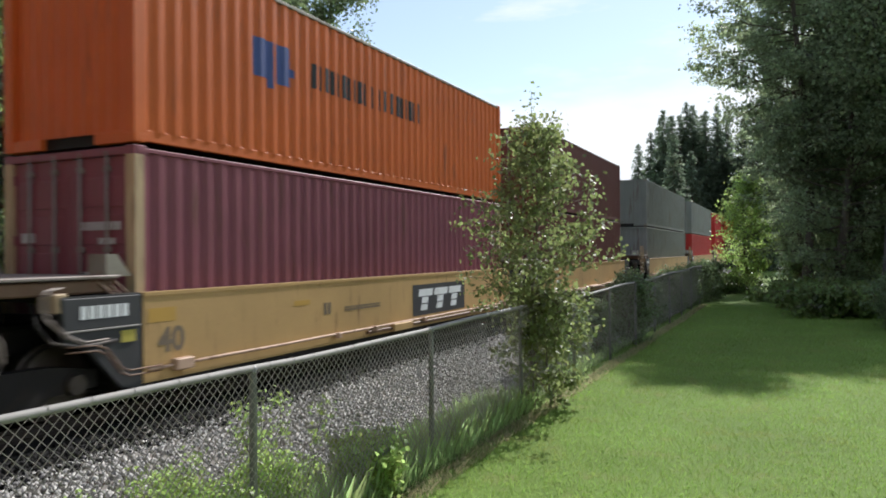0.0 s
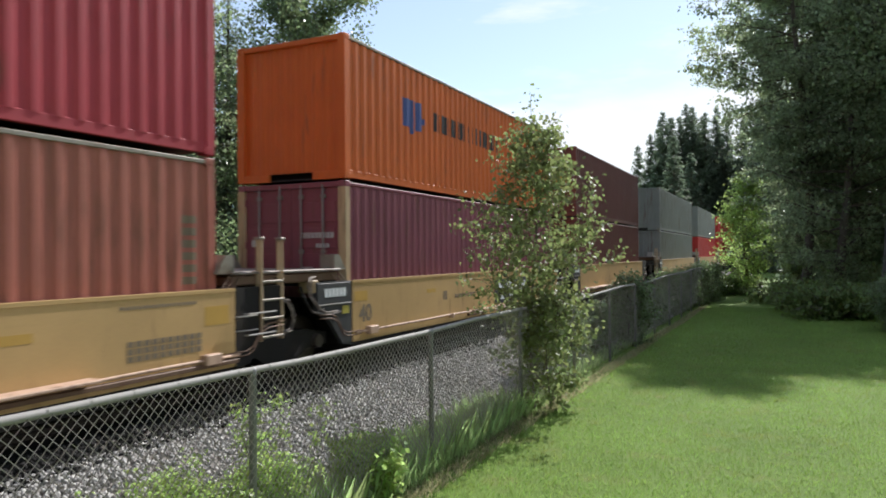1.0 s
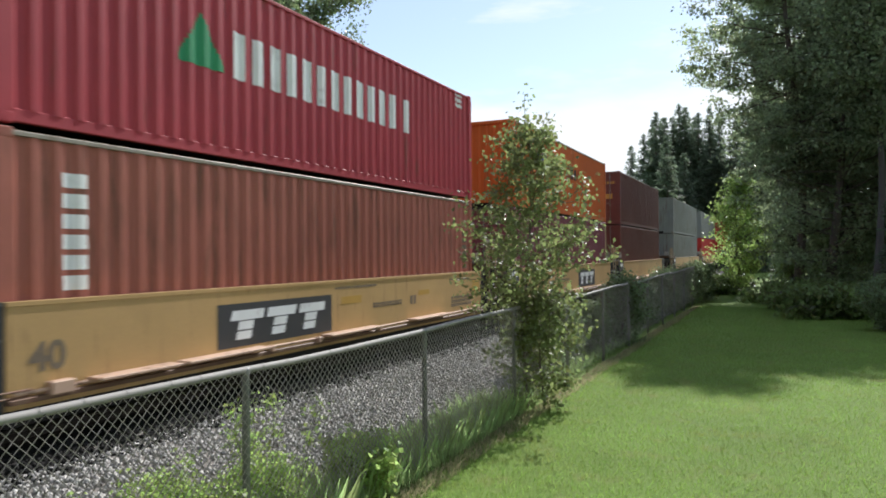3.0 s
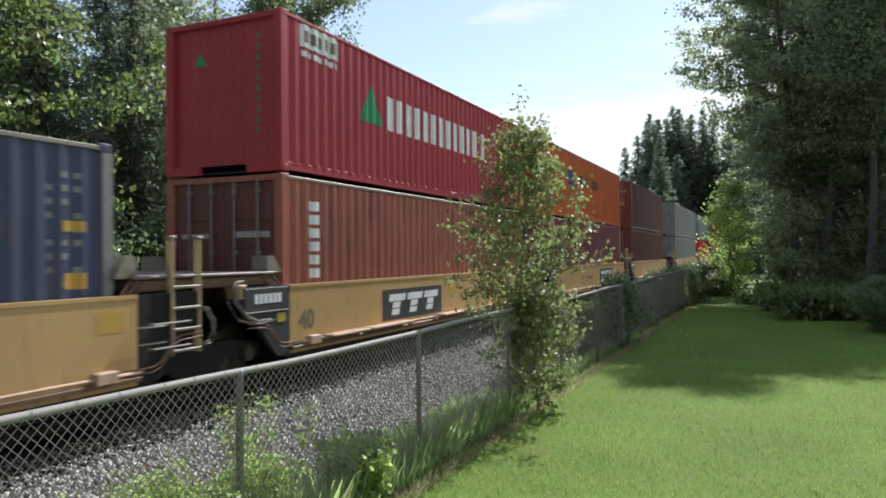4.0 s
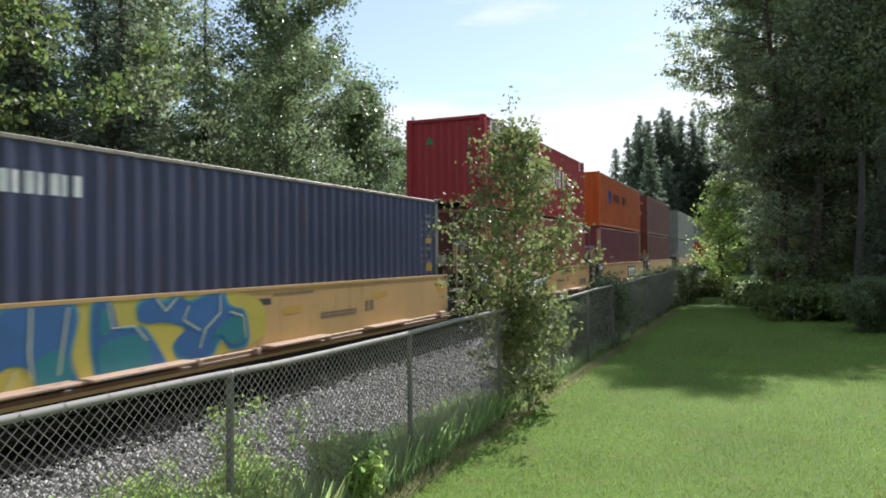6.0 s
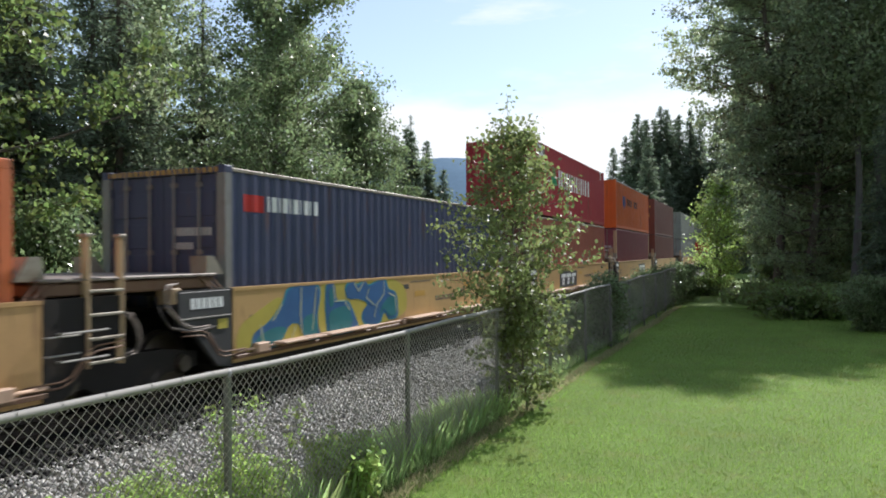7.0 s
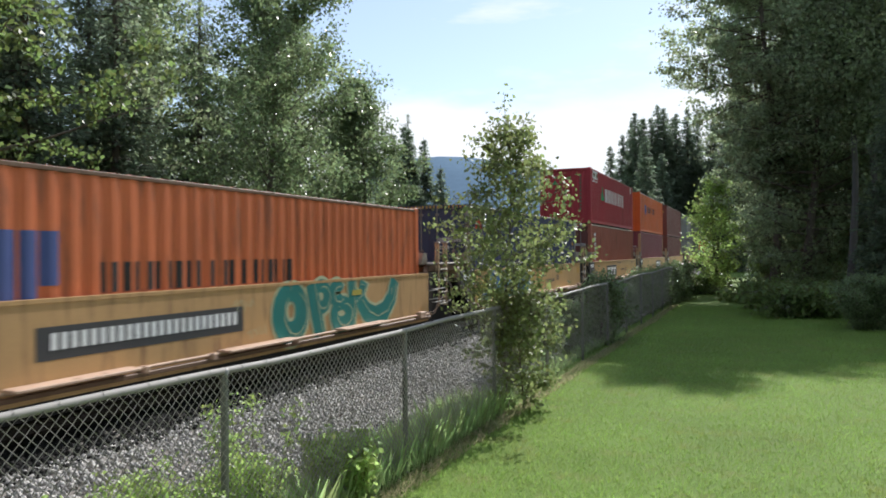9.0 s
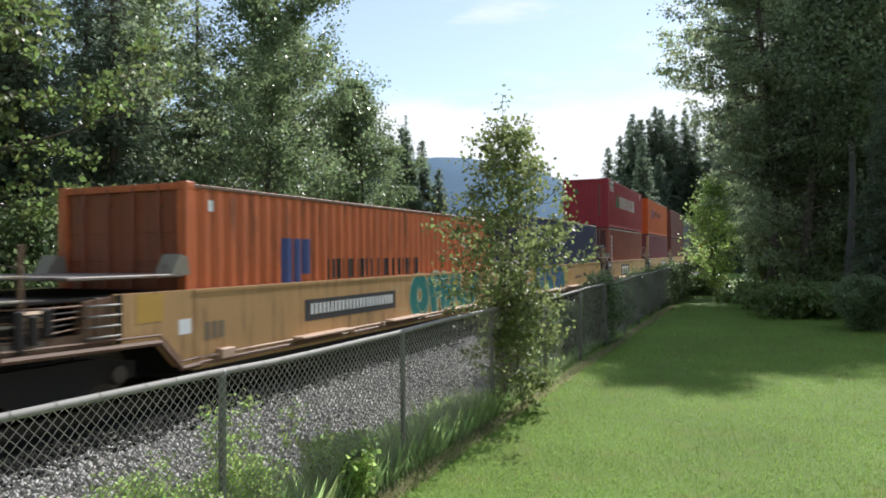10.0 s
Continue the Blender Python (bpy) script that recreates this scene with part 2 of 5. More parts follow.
# ---- mesh helpers ----
class Build:
    """Collects vertices and faces for one mesh."""

    def __init__(self):
        self.v, self.f = [], []

    def add(self, verts, faces):
        o = len(self.v)
        self.v += [tuple(p) for p in verts]
        self.f += [tuple(i + o for i in f) for f in faces]
        return self

    def box(self, a, b, c=0.0):
        """A box from corner a to corner b with chamfered edges c."""
        lo, hi = [min(p, q) for p, q in zip(a, b)], [max(p, q) for p, q in zip(a, b)]
        c = min(c, *[(h - l) * 0.45 for l, h in zip(lo, hi)])
        if c <= 0:
            v = [(x, y, z) for x in (lo[0], hi[0]) for y in (lo[1], hi[1]) for z in (lo[2], hi[2])]
            return self.add(v, [(0, 1, 3, 2), (4, 6, 7, 5), (0, 4, 5, 1), (2, 3, 7, 6), (0, 2, 6, 4), (1, 5, 7, 3)])
        v, idx = [], {}
        for s in ((x, y, z) for x in (0, 1) for y in (0, 1) for z in (0, 1)):
            for ax in range(3):
                p = []
                for k in range(3):
                    e = hi[k] if s[k] else lo[k]
                    p.append(e if k == ax else e + (-c if s[k] else c))
                idx[s, ax] = len(v)
                v.append(p)
        f = []
        for ax in range(3):
            o1, o2 = [k for k in range(3) if k != ax]
            for sd in (0, 1):
                ring = []
                for q1, q2 in ((0, 0), (1, 0), (1, 1), (0, 1)):
                    s = [0, 0, 0]
                    s[ax], s[o1], s[o2] = sd, q1, q2
                    ring.append(idx[tuple(s), ax])
                f.append(ring)
            for q1 in (0, 1):
                for q2 in (0, 1):
                    s0, s1 = [0, 0, 0], [0, 0, 0]
                    s0[o1] = s1[o1] = q1
                    s0[o2] = s1[o2] = q2
                    s1[ax] = 1
                    s0, s1 = tuple(s0), tuple(s1)
                    f.append((idx[s0, o1], idx[s1, o1], idx[s1, o2], idx[s0, o2]))
        for s in ((x, y, z) for x in (0, 1) for y in (0, 1) for z in (0, 1)):
            f.append([idx[s, k] for k in range(3)])
        return self.add(v, f)

    def tube(self, points, radii, n=8, cap=True):
        """A round tube along points."""
        points = [Vector(p) for p in points]
        if not isinstance(radii, (list, tuple)):
            radii = [radii] * len(points)
        v, f = [], []
        for i, p in enumerate(points):
            d = (points[min(i + 1, len(points) - 1)] - points[max(i - 1, 0)]).normalized()
            side = d.cross(Vector((0, 0, 1)) if abs(d.z) < 0.9 else Vector((0, 1, 0))).normalized()
            up = side.cross(d)
            for k in range(n):
                w = 2 * math.pi * k / n
                v.append(p + (side * math.cos(w) + up * math.sin(w)) * radii[i])
        for i in range(len(points) - 1):
            for k in range(n):
                f.append((i * n + k, i * n + (k + 1) % n, (i + 1) * n + (k + 1) % n, (i + 1) * n + k))
        if cap:
            f.append(tuple(range(n - 1, -1, -1)))
            f.append(tuple(range((len(points) - 1) * n, len(points) * n)))
        return self.add(v, f)

    def prism(self, outline, axis, lo, hi):
        """An outline in the plane across axis, drawn out from lo to hi."""
        n = len(outline)
        v = []
        for h in (lo, hi):
            for p in outline:
                q = list(p)
                q.insert(axis, h)
                v.append(q)
        f = [tuple(range(n - 1, -1, -1)), tuple(range(n, 2 * n))]
        f += [(k, (k + 1) % n, n + (k + 1) % n, n + k) for k in range(n)]
        return self.add(v, f)

    def mesh(self, name, smooth=False, mend=True):
        me = bpy.data.meshes.new(name)
        me.from_pydata(self.v, [], self.f)
        if mend:
            bm = bmesh.new()
            bm.from_mesh(me)
            bmesh.ops.recalc_face_normals(bm, faces=bm.faces)
            bm.to_mesh(me)
            bm.free()
        if smooth:
            me.shade_smooth()
        return me


def part(name, b, mat, parent, label="", smooth=False, kind=""):
    me = b.mesh(name, smooth) if isinstance(b, Build) else b
    if not me.materials:
        me.materials.append(mat)
    ob = new(name, me)
    ob.parent = parent
    return tagged(ob, label, kind=kind)


def thing(name, label, category, at=(0, 0, 0), group="", kind=""):
    ob = new(name)
    ob.empty_display_size = 0.3
    ob.location = at
    return tagged(ob, label, category, group, kind)


def solid(name, b, mat, label, category, at=(0, 0, 0), group="", kind="", smooth=False):
    """A thing that is one mesh."""
    me = b.mesh(name, smooth) if isinstance(b, Build) else b
    me.materials.append(mat)
    ob = new(name, me)
    ob.location = at
    return tagged(ob, label, category, group, kind)


def quads(name, corners):
    """A mesh of loose four-cornered pieces from an array (n, 4, 3)."""
    n = len(corners)
    me = bpy.data.meshes.new(name)
    me.vertices.add(4 * n)
    me.vertices.foreach_set("co", np.asarray(corners, np.float32).ravel())
    me.loops.add(4 * n)
    me.loops.foreach_set("vertex_index", np.arange(4 * n, dtype=np.int32))
    me.polygons.add(n)
    me.polygons.foreach_set("loop_start", np.arange(0, 4 * n, 4, dtype=np.int32))
    me.update(calc_edges=True)
    return me
# ---- ground, track bed ----
TRACK_X = -8.27


def ground_z(x, y):
    pts = [(-2000, 0.0), (-60, -0.2), (-13, -0.85), (-5.0, -0.9), (-4.3, -0.78), (-3.75, -0.62), (-3.2, -0.56), (6, -0.52), (40, -0.2), (2000, 0.5)]
    z = np.interp(x, [p[0] for p in pts], [p[1] for p in pts])
    return float(z) + 0.012 * math.sin(x * 1.7 + 0.6 * y) + 0.01 * math.sin(y * 0.9)


def bed_z(x):
    return float(np.interp(x, [-12.6, -10.6, -10.0, -6.65, -6.3, -4.15], [-0.95, -0.22, -0.17, -0.17, -0.22, -0.86]))


b = Build()
xs = [-2500, -600, -150, -60, -25, -13, -9, -5.5] + [-5 + 0.25 * i for i in range(9)] + [-2.5 + 0.5 * i for i in range(30)] + [16, 25, 60, 200, 700, 2500]
ys = [-600, -100, -20] + [-5 + 1.0 * i for i in range(60)] + [60, 75, 100, 160, 400, 1000, 3000]
b.v = [(x, y, ground_z(x, y)) for x in xs for y in ys]
b.f = [(i * len(ys) + j, (i + 1) * len(ys) + j, (i + 1) * len(ys) + j + 1, i * len(ys) + j + 1) for i in range(len(xs) - 1) for j in range(len(ys) - 1)]
M["lawn"] = material("mown_lawn", (0.105, 0.165, 0.032), 0.85, 0, 0.28, 0.55, 45, 0.9, (0.15, 0.17, 0.05), 0.28, (1.2, 1.2, 1.2), spec=0.15)
solid("ground", b, M["lawn"], "mown green lawn with faint yellowish patches", "lawn", kind="structure", smooth=True)

b = Build()
bx = [-12.6, -10.6, -10.0, -9, -8.27, -7.4, -6.65, -6.3, -5.8, -5.2, -4.6, -4.15]
by = [-30 + 2 * i for i in range(120)]
b.v = [(x, y, bed_z(x) + 0.02 * math.sin(y * 1.3 + x) - 0.01) for x in bx for y in by]
b.f = [(i * len(by) + j, (i + 1) * len(by) + j, (i + 1) * len(by) + j + 1, i * len(by) + j + 1) for i in range(len(bx) - 1) for j in range(len(by) - 1)]
bed = solid("ballast_bed", b, M["ballast"], "grey crushed stone ballast bank under the track", "ballast", kind="structure", smooth=True)


def stones(seed, x0, x1, y0, y1, count, size):
    """Loose angular stones, six-cornered, as one mesh."""
    r = np.random.RandomState(seed)
    c = np.stack([r.uniform(x0, x1, count), y0 + (y1 - y0) * r.uniform(0, 1, count) ** 1.3, np.zeros(count)], 1)
    c[:, 2] = np.interp(c[:, 0], [-12.6, -10.6, -10.0, -6.65, -6.3, -4.15], [-0.95, -0.22, -0.17, -0.17, -0.22, -0.86]) + r.uniform(-0.006, 0.022, count)
    base = np.array([(1, 0, 0), (-1, 0, 0), (0, 1, 0), (0, -1, 0), (0, 0, 1), (0, 0, -1)], float)
    v = base[None] * (size * r.uniform(0.45, 1.0, (count, 1, 3))) + r.normal(0, size * 0.16, (count, 6, 3))
    ang = r.uniform(0, 6.28, (count, 3))
    for k, (i, j) in enumerate(((0, 1), (1, 2), (0, 2))):
        cs, sn = np.cos(ang[:, k])[:, None], np.sin(ang[:, k])[:, None]
        p, q = v[:, :, i].copy(), v[:, :, j].copy()
        v[:, :, i], v[:, :, j] = p * cs - q * sn, p * sn + q * cs
    v += c[:, None]
    tri = np.array([(0, 2, 4), (2, 1, 4), (1, 3, 4), (3, 0, 4), (2, 0, 5), (1, 2, 5), (3, 1, 5), (0, 3, 5)])
    f = (tri[None] + 6 * np.arange(count)[:, None, None]).reshape(-1, 3)
    me = bpy.data.meshes.new("ballast_stones")
    me.vertices.add(6 * count)
    me.vertices.foreach_set("co", v.astype(np.float32).ravel())
    me.loops.add(3 * len(f))
    me.loops.foreach_set("vertex_index", f.astype(np.int32).ravel())
    me.polygons.add(len(f))
    me.polygons.foreach_set("loop_start", np.arange(0, 3 * len(f), 3, dtype=np.int32))
    me.update(calc_edges=True)
    return me


part("loose_stone", stones(3, -6.46, -4.05, 0.0, 34, 56000, 0.037), M["stone"], bed, "angular grey crushed stones", kind="stuff")
part("loose_stone", stones(6, -6.46, -4.05, -8.0, 0.0, 11000, 0.037), M["stone"], bed, "angular grey crushed stones", kind="stuff")
# near-black stones and strip paint the shade along the train's lower edge
part("shade_dark_stone", stones(4, -7.2, -6.26, 0.0, 34, 12000, 0.046), M["shade_dark"], bed, "stones at the edge of the sleepers, coloured near-black for the train's shade", kind="stuff")
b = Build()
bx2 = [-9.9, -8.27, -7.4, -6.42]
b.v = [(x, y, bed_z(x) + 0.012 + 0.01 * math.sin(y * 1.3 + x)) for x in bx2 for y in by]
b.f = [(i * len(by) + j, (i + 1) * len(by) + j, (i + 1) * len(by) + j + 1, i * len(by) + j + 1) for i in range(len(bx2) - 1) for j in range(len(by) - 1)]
part("fouled_strip", b, M["shade_dark"], bed, "ballast between the sleepers, coloured near-black for the train's shade")
track = thing("railway_track", "steel rails on dark timber sleepers under the train", "railway track", (TRACK_X, 0, 0), kind="structure")
for sx in (-0.7175, 0.7175):
    pr = [(-0.07, -0.17), (0.07, -0.17), (0.07, -0.155), (0.012, -0.13), (0.012, -0.045), (0.036, -0.03), (0.036, -0.004), (0.028, 0), (-0.028, 0), (-0.036, -0.004), (-0.036, -0.03), (-0.012, -0.045), (-0.012, -0.13), (-0.07, -0.155)]
    part("rail", Build().prism([(x + sx, z) for x, z in pr], 1, -30, 200), M["rail"], track)
tie_me = Build().box((-1.28, -0.11, -0.33), (1.28, 0.11, -0.165), 0.01).mesh("sleeper")
tie_me.materials.append(M["tie"])
for i in range(110):
    part("sleeper", tie_me, M["tie"], track).location = (0, -6 + 0.55 * i, 0)


# ---- train ----
SLOT, L40 = 15.41, 12.192
FACE = 1.219


def corrugation(y0, y1, out=1.205, deep=0.036, pitch=0.278):
    """The side sheet's line in plan between y0 and y1: (x, y) points."""
    pts, y = [], 0.11
    while y < 16.5:
        for dy, x in ((0, out), (0.086, out), (0.136, out - deep), (0.228, out - deep)):
            pts.append((x, y + dy))
        y += pitch
    ya = np.array([p[1] for p in pts])
    xa = np.array([p[0] for p in pts])
    inner = [(x, y) for x, y in pts if y0 < y < y1]
    return [(float(np.interp(y0, ya, xa)), y0)] + inner + [(float(np.interp(y1, ya, xa)), y1)]


def sheet(y0, y1, z0, z1, lift=0.0, thick=0.0):
    """A piece of the corrugated side, lift metres proud of it, for sheets and for lettering on them."""
    line = corrugation(y0, y1)
    b, n = Build(), len(line)
    if thick:
        b.v = [(x, y, z) for z in (z0, z1) for x, y in line] + [(x - thick, y, z) for z in (z0, z1) for x, y in line]
        q = lambda a, i: a * n + i
        b.f = [(q(0, i), q(0, i + 1), q(1, i + 1), q(1, i)) for i in range(n - 1)] + [(q(2, i + 1), q(2, i), q(3, i), q(3, i + 1)) for i in range(n - 1)]
    else:
        b.v = [(x + lift, y, z) for z in (z0, z1) for x, y in line]
        b.f = [(i, i + 1, n + i + 1, n + i) for i in range(n - 1)]
    return b


def merged(*builds):
    b = Build()
    for o in builds:
        b.add(o.v, o.f)
    return b


def blocks(y0, y1, z0, z1, n, narrow=(), gap=0.2):
    """n pairs of plain upright bars in a row on a corrugated side, in place of lettering; narrow ones are single bars."""
    shapes = []
    w = (y1 - y0) / n
    for i in range(n):
        out = Build()
        a, c = y0 + i * w + gap * w / 2, y0 + (i + 1) * w - gap * w / 2
        if i in narrow:
            out.add(*_vf(sheet((a * 2 + c) / 3, (a + c * 2) / 3, z0, z1, 0.004)))
        else:
            s = (c - a) * 0.36
            for p, q in ((a, a + s), (c - s, c)):
                out.add(*_vf(sheet(p, q, z0, z1, 0.004)))
        shapes.append(out)
    return shapes


def _vf(b):
    return b.v, b.f


def bars(x, y0, y1, z0, z1, n, rows=1, gap=0.3):
    """Rows of plain upright bars on a flat side at x, standing for small writing."""
    out, w, h = [], (y1 - y0) / n, (z1 - z0) / rows
    for r in range(rows):
        for i in range(n):
            out.append(Build().box((x, y0 + i * w + gap * w / 2, z0 + r * h + 0.15 * h), (x + 0.004, y0 + (i + 1) * w - gap * w / 2, z0 + (r + 1) * h - 0.05 * h)))
    return merged(*out) if n * rows > 12 else out


PAINT_WORDS = {"orange": "bright orange", "orange_old": "faded rusty orange", "purple": "dull plum", "red": "crimson red", "brown": "rusty brown",
               "maroon": "dark maroon", "blue": "navy blue", "grey": "weathered grey", "bright_red": "bright red"}


def container(colour, high, end, note, L40=L40):
    """A freight container, 40 feet long unless told: near end at y 0, underside at z 0, centred on x 0. end: 'doors' or 'front'."""
    H, mat = (2.896 if high else 2.591), M[colour]
    top = thing("freight_container", f"{PAINT_WORDS[colour]} corrugated steel container {note}", "container", group="containers on the train")
    for s in (1, -1):
        sh = sheet(0.1, L40 - 0.1, 0.15, H - 0.05, thick=0.004)
        if s < 0:
            sh.v = [(-x, y, z) for x, y, z in sh.v]
        part("side_panel", sh, mat, top)
        # pale worn rail on orange, blue and brown imitates a sunlit top edge
        part("top_rail", Build().box((s * 1.14, 0.1, H - 0.085), (s * 1.212, L40 - 0.1, H - 0.03), 0.008), M["sill"] if colour == "orange_old" else M["gasket"] if colour in ("orange", "blue", "brown") else mat, top)
        part("bottom_rail", Build().box((s * 1.12, 0.1, 0.025), (s * 1.195, L40 - 0.1, 0.165), 0.008), mat, top)
        for y in (0, L40):
            d = 1 if y == 0 else -1
            part("corner_post", Build().prism([(s * 1.219, y), (s * 1.219, y + d * 0.14), (s * 1.16, y + d * 0.14), (s * 1.16, y + d * 0.07), (s * 1.06, y + d * 0.07), (s * 1.06, y)], 2, 0.11, H - 0.11), M["ladder"] if colour == "purple" else M["post"] if colour == "blue" else mat, top)
            for z in (0, H - 0.118):
                b = Build().box((s * 1.057, y, z), (s * FACE, y + d * 0.178, z + 0.118), 0.012)
                b.add(*_vf(Build().box((s * 1.2185, y + d * 0.055, z + 0.03), (s * 1.2215, y + d * 0.125, z + 0.088), 0.001)))
                part("corner_casting", b, mat if colour != "grey" else M["gasket"], top)
    roof = Build()
    n = round(44 * L40 / 12.192)
    line = []
    for i in range(n + 1):
        y = 0.05 + (L40 - 0.1) * i / n
        line += [(y, H - 0.03), (y + 0.1, H - 0.03), (y + 0.14, H - 0.012), (y + 0.22, H - 0.012)] if i < n else [(y, H - 0.03)]
    k = len(line)
    roof.v = [(x, y, z) for x in (-1.16, 1.16) for y, z in line]
    roof.f = [(i, i + 1, k + i + 1, k + i) for i in range(k - 1)]
    part("roof", roof, mat, top)
    part("floor_frame", Build().box((-1.13, 0.1, 0.04), (1.13, L40 - 0.1, 0.14), 0.005), M["dark"], top)
    part("far_end_wall", Build().box((-1.06, L40 - 0.09, 0.1), (1.06, L40 - 0.04, H - 0.06), 0.005), mat, top)
    part("header", Build().box((-1.06, 0.01, H - 0.11), (1.06, 0.09, H - 0.012), 0.008), mat, top)
    if end == "front":
        w, pr = 2.12 / 9, []
        for i in range(9):
            x0 = -1.06 + w * i
            pr += [(x0, 0.075), (x0 + 0.1, 0.075), (x0 + 0.125, 0.06), (x0 + w - 0.025, 0.06)]
        part("front_wall", Build().prism(pr + [(1.06, 0.075), (1.06, 0.09), (-1.06, 0.09)], 2, 0.15, H - 0.11), mat, top)
        for s in (1, -1):
            part("sill", Build().box((s * 1.06, 0.01, 0.0), (s * 0.5, 0.1, 0.15), 0.008), mat, top)
        part("tunnel_recess", Build().box((-0.5, 0.1, 0.01), (0.5, 0.13, 0.18)), M["dark"], top, "dark gooseneck tunnel opening")
    else:
        part("sill", Build().box((-1.06, 0.01, 0.0), (1.06, 0.1, 0.15), 0.008), mat, top)
        for s in (1, -1):
            rod = M["door_rust_shaded"] if colour == "orange_old" else M["rod"]
            b = Build().box((s * 0.006, 0.05, 0.16), (s * 1.055, 0.085, H - 0.115), 0.006)
            panels = []
            for j in range(5):
                z = 0.3 + (H - 0.75) * j / 4.6
                panels.append(Build().box((s * 0.1, 0.038, z), (s * 0.98, 0.052, z + (H - 0.75) / 4.6 - 0.1), 0.006))
            # orange_old doors: rust plus the end's shade, both in the paint
            leaf_mat = M["maroon"] if colour == "brown" else M["door_rust_shaded"] if colour == "orange_old" else mat
            door = part("door", b, leaf_mat, top)
            for p in panels:
                part("door_panel", p, leaf_mat, door)
            for x in (0.24, 0.72):
                part("lock_rod", Build().tube([(s * x, 0.012, 0.06), (s * x, 0.012, H - 0.05)], 0.019, 8), rod, door, "upright steel lock rod", smooth=True)
                for z in (0.25, 0.9, 1.6, H - 0.3):
                    part("bracket", Build().box((s * x - 0.05, 0.0, z), (s * x + 0.05, 0.05, z + 0.07), 0.006), rod, door)
                part("handle", Build().box((s * x - 0.03, -0.012, 1.02), (s * x - s * 0.36, 0.006, 1.06), 0.006), rod, door)
            for z in (0.35, 1.0, 1.7, H - 0.4):
                part("hinge", Build().box((s * 1.03, 0.02, z), (s * 1.13, 0.06, z + 0.13), 0.008), mat, door)
    return top, H


def writing(ob, name, b, mat, label=""):
    """Puts shapes on a thing: a list gives a part for each shape, small text is one part."""
    if isinstance(b, list):
        for piece in b:
            part(name, piece, M[mat], ob, label)
    else:
        part(name, b, M[mat], ob, label, kind="stuff" if "text" in name else "")


def end_bars(y, x0, x1, z0, z1, n, rows):
    """Bars on the near end of a container."""
    out, w, h = [], (x1 - x0) / n, (z1 - z0) / rows
    for r in range(rows):
        for i in range(n):
            out.append(Build().box((x0 + i * w + 0.12 * w, y, z0 + r * h + 0.2 * h), (x0 + (i + 1) * w - 0.12 * w, y - 0.004, z0 + (r + 1) * h)))
    return out


FLOOR = 0.30
WX = 1.35          # outer face of the well's side
movers = []        # (object, y at the clip's start, x, z)


def put(ob, y, z):
    ob.location = (TRACK_X, y, z)
    movers.append((ob, y, TRACK_X, z))
    return ob


def ribbon(b, pts, w, x):
    """A flat brush stroke of width w along (y, z) points on a side at x."""
    n = len(pts)
    v = []
    for i, (y, z) in enumerate(pts):
        ty, tz = pts[min(i + 1, n - 1)][0] - pts[max(i - 1, 0)][0], pts[min(i + 1, n - 1)][1] - pts[max(i - 1, 0)][1]
        l = math.hypot(ty, tz) or 1
        ww = w * (0.75 + 0.25 * math.sin(math.pi * (i + 0.5) / n))
        v += [(x, y - tz / l * ww / 2, z + ty / l * ww / 2), (x, y + tz / l * ww / 2, z - ty / l * ww / 2)]
    b.add(v, [(2 * i, 2 * i + 1, 2 * i + 3, 2 * i + 2) for i in range(n - 1)])


def arc(cy, cz, ry, rz, a0, a1, n=18):
    return [(cy + ry * math.cos(radians(a0 + (a1 - a0) * i / n)), cz + rz * math.sin(radians(a0 + (a1 - a0) * i / n))) for i in range(n + 1)]


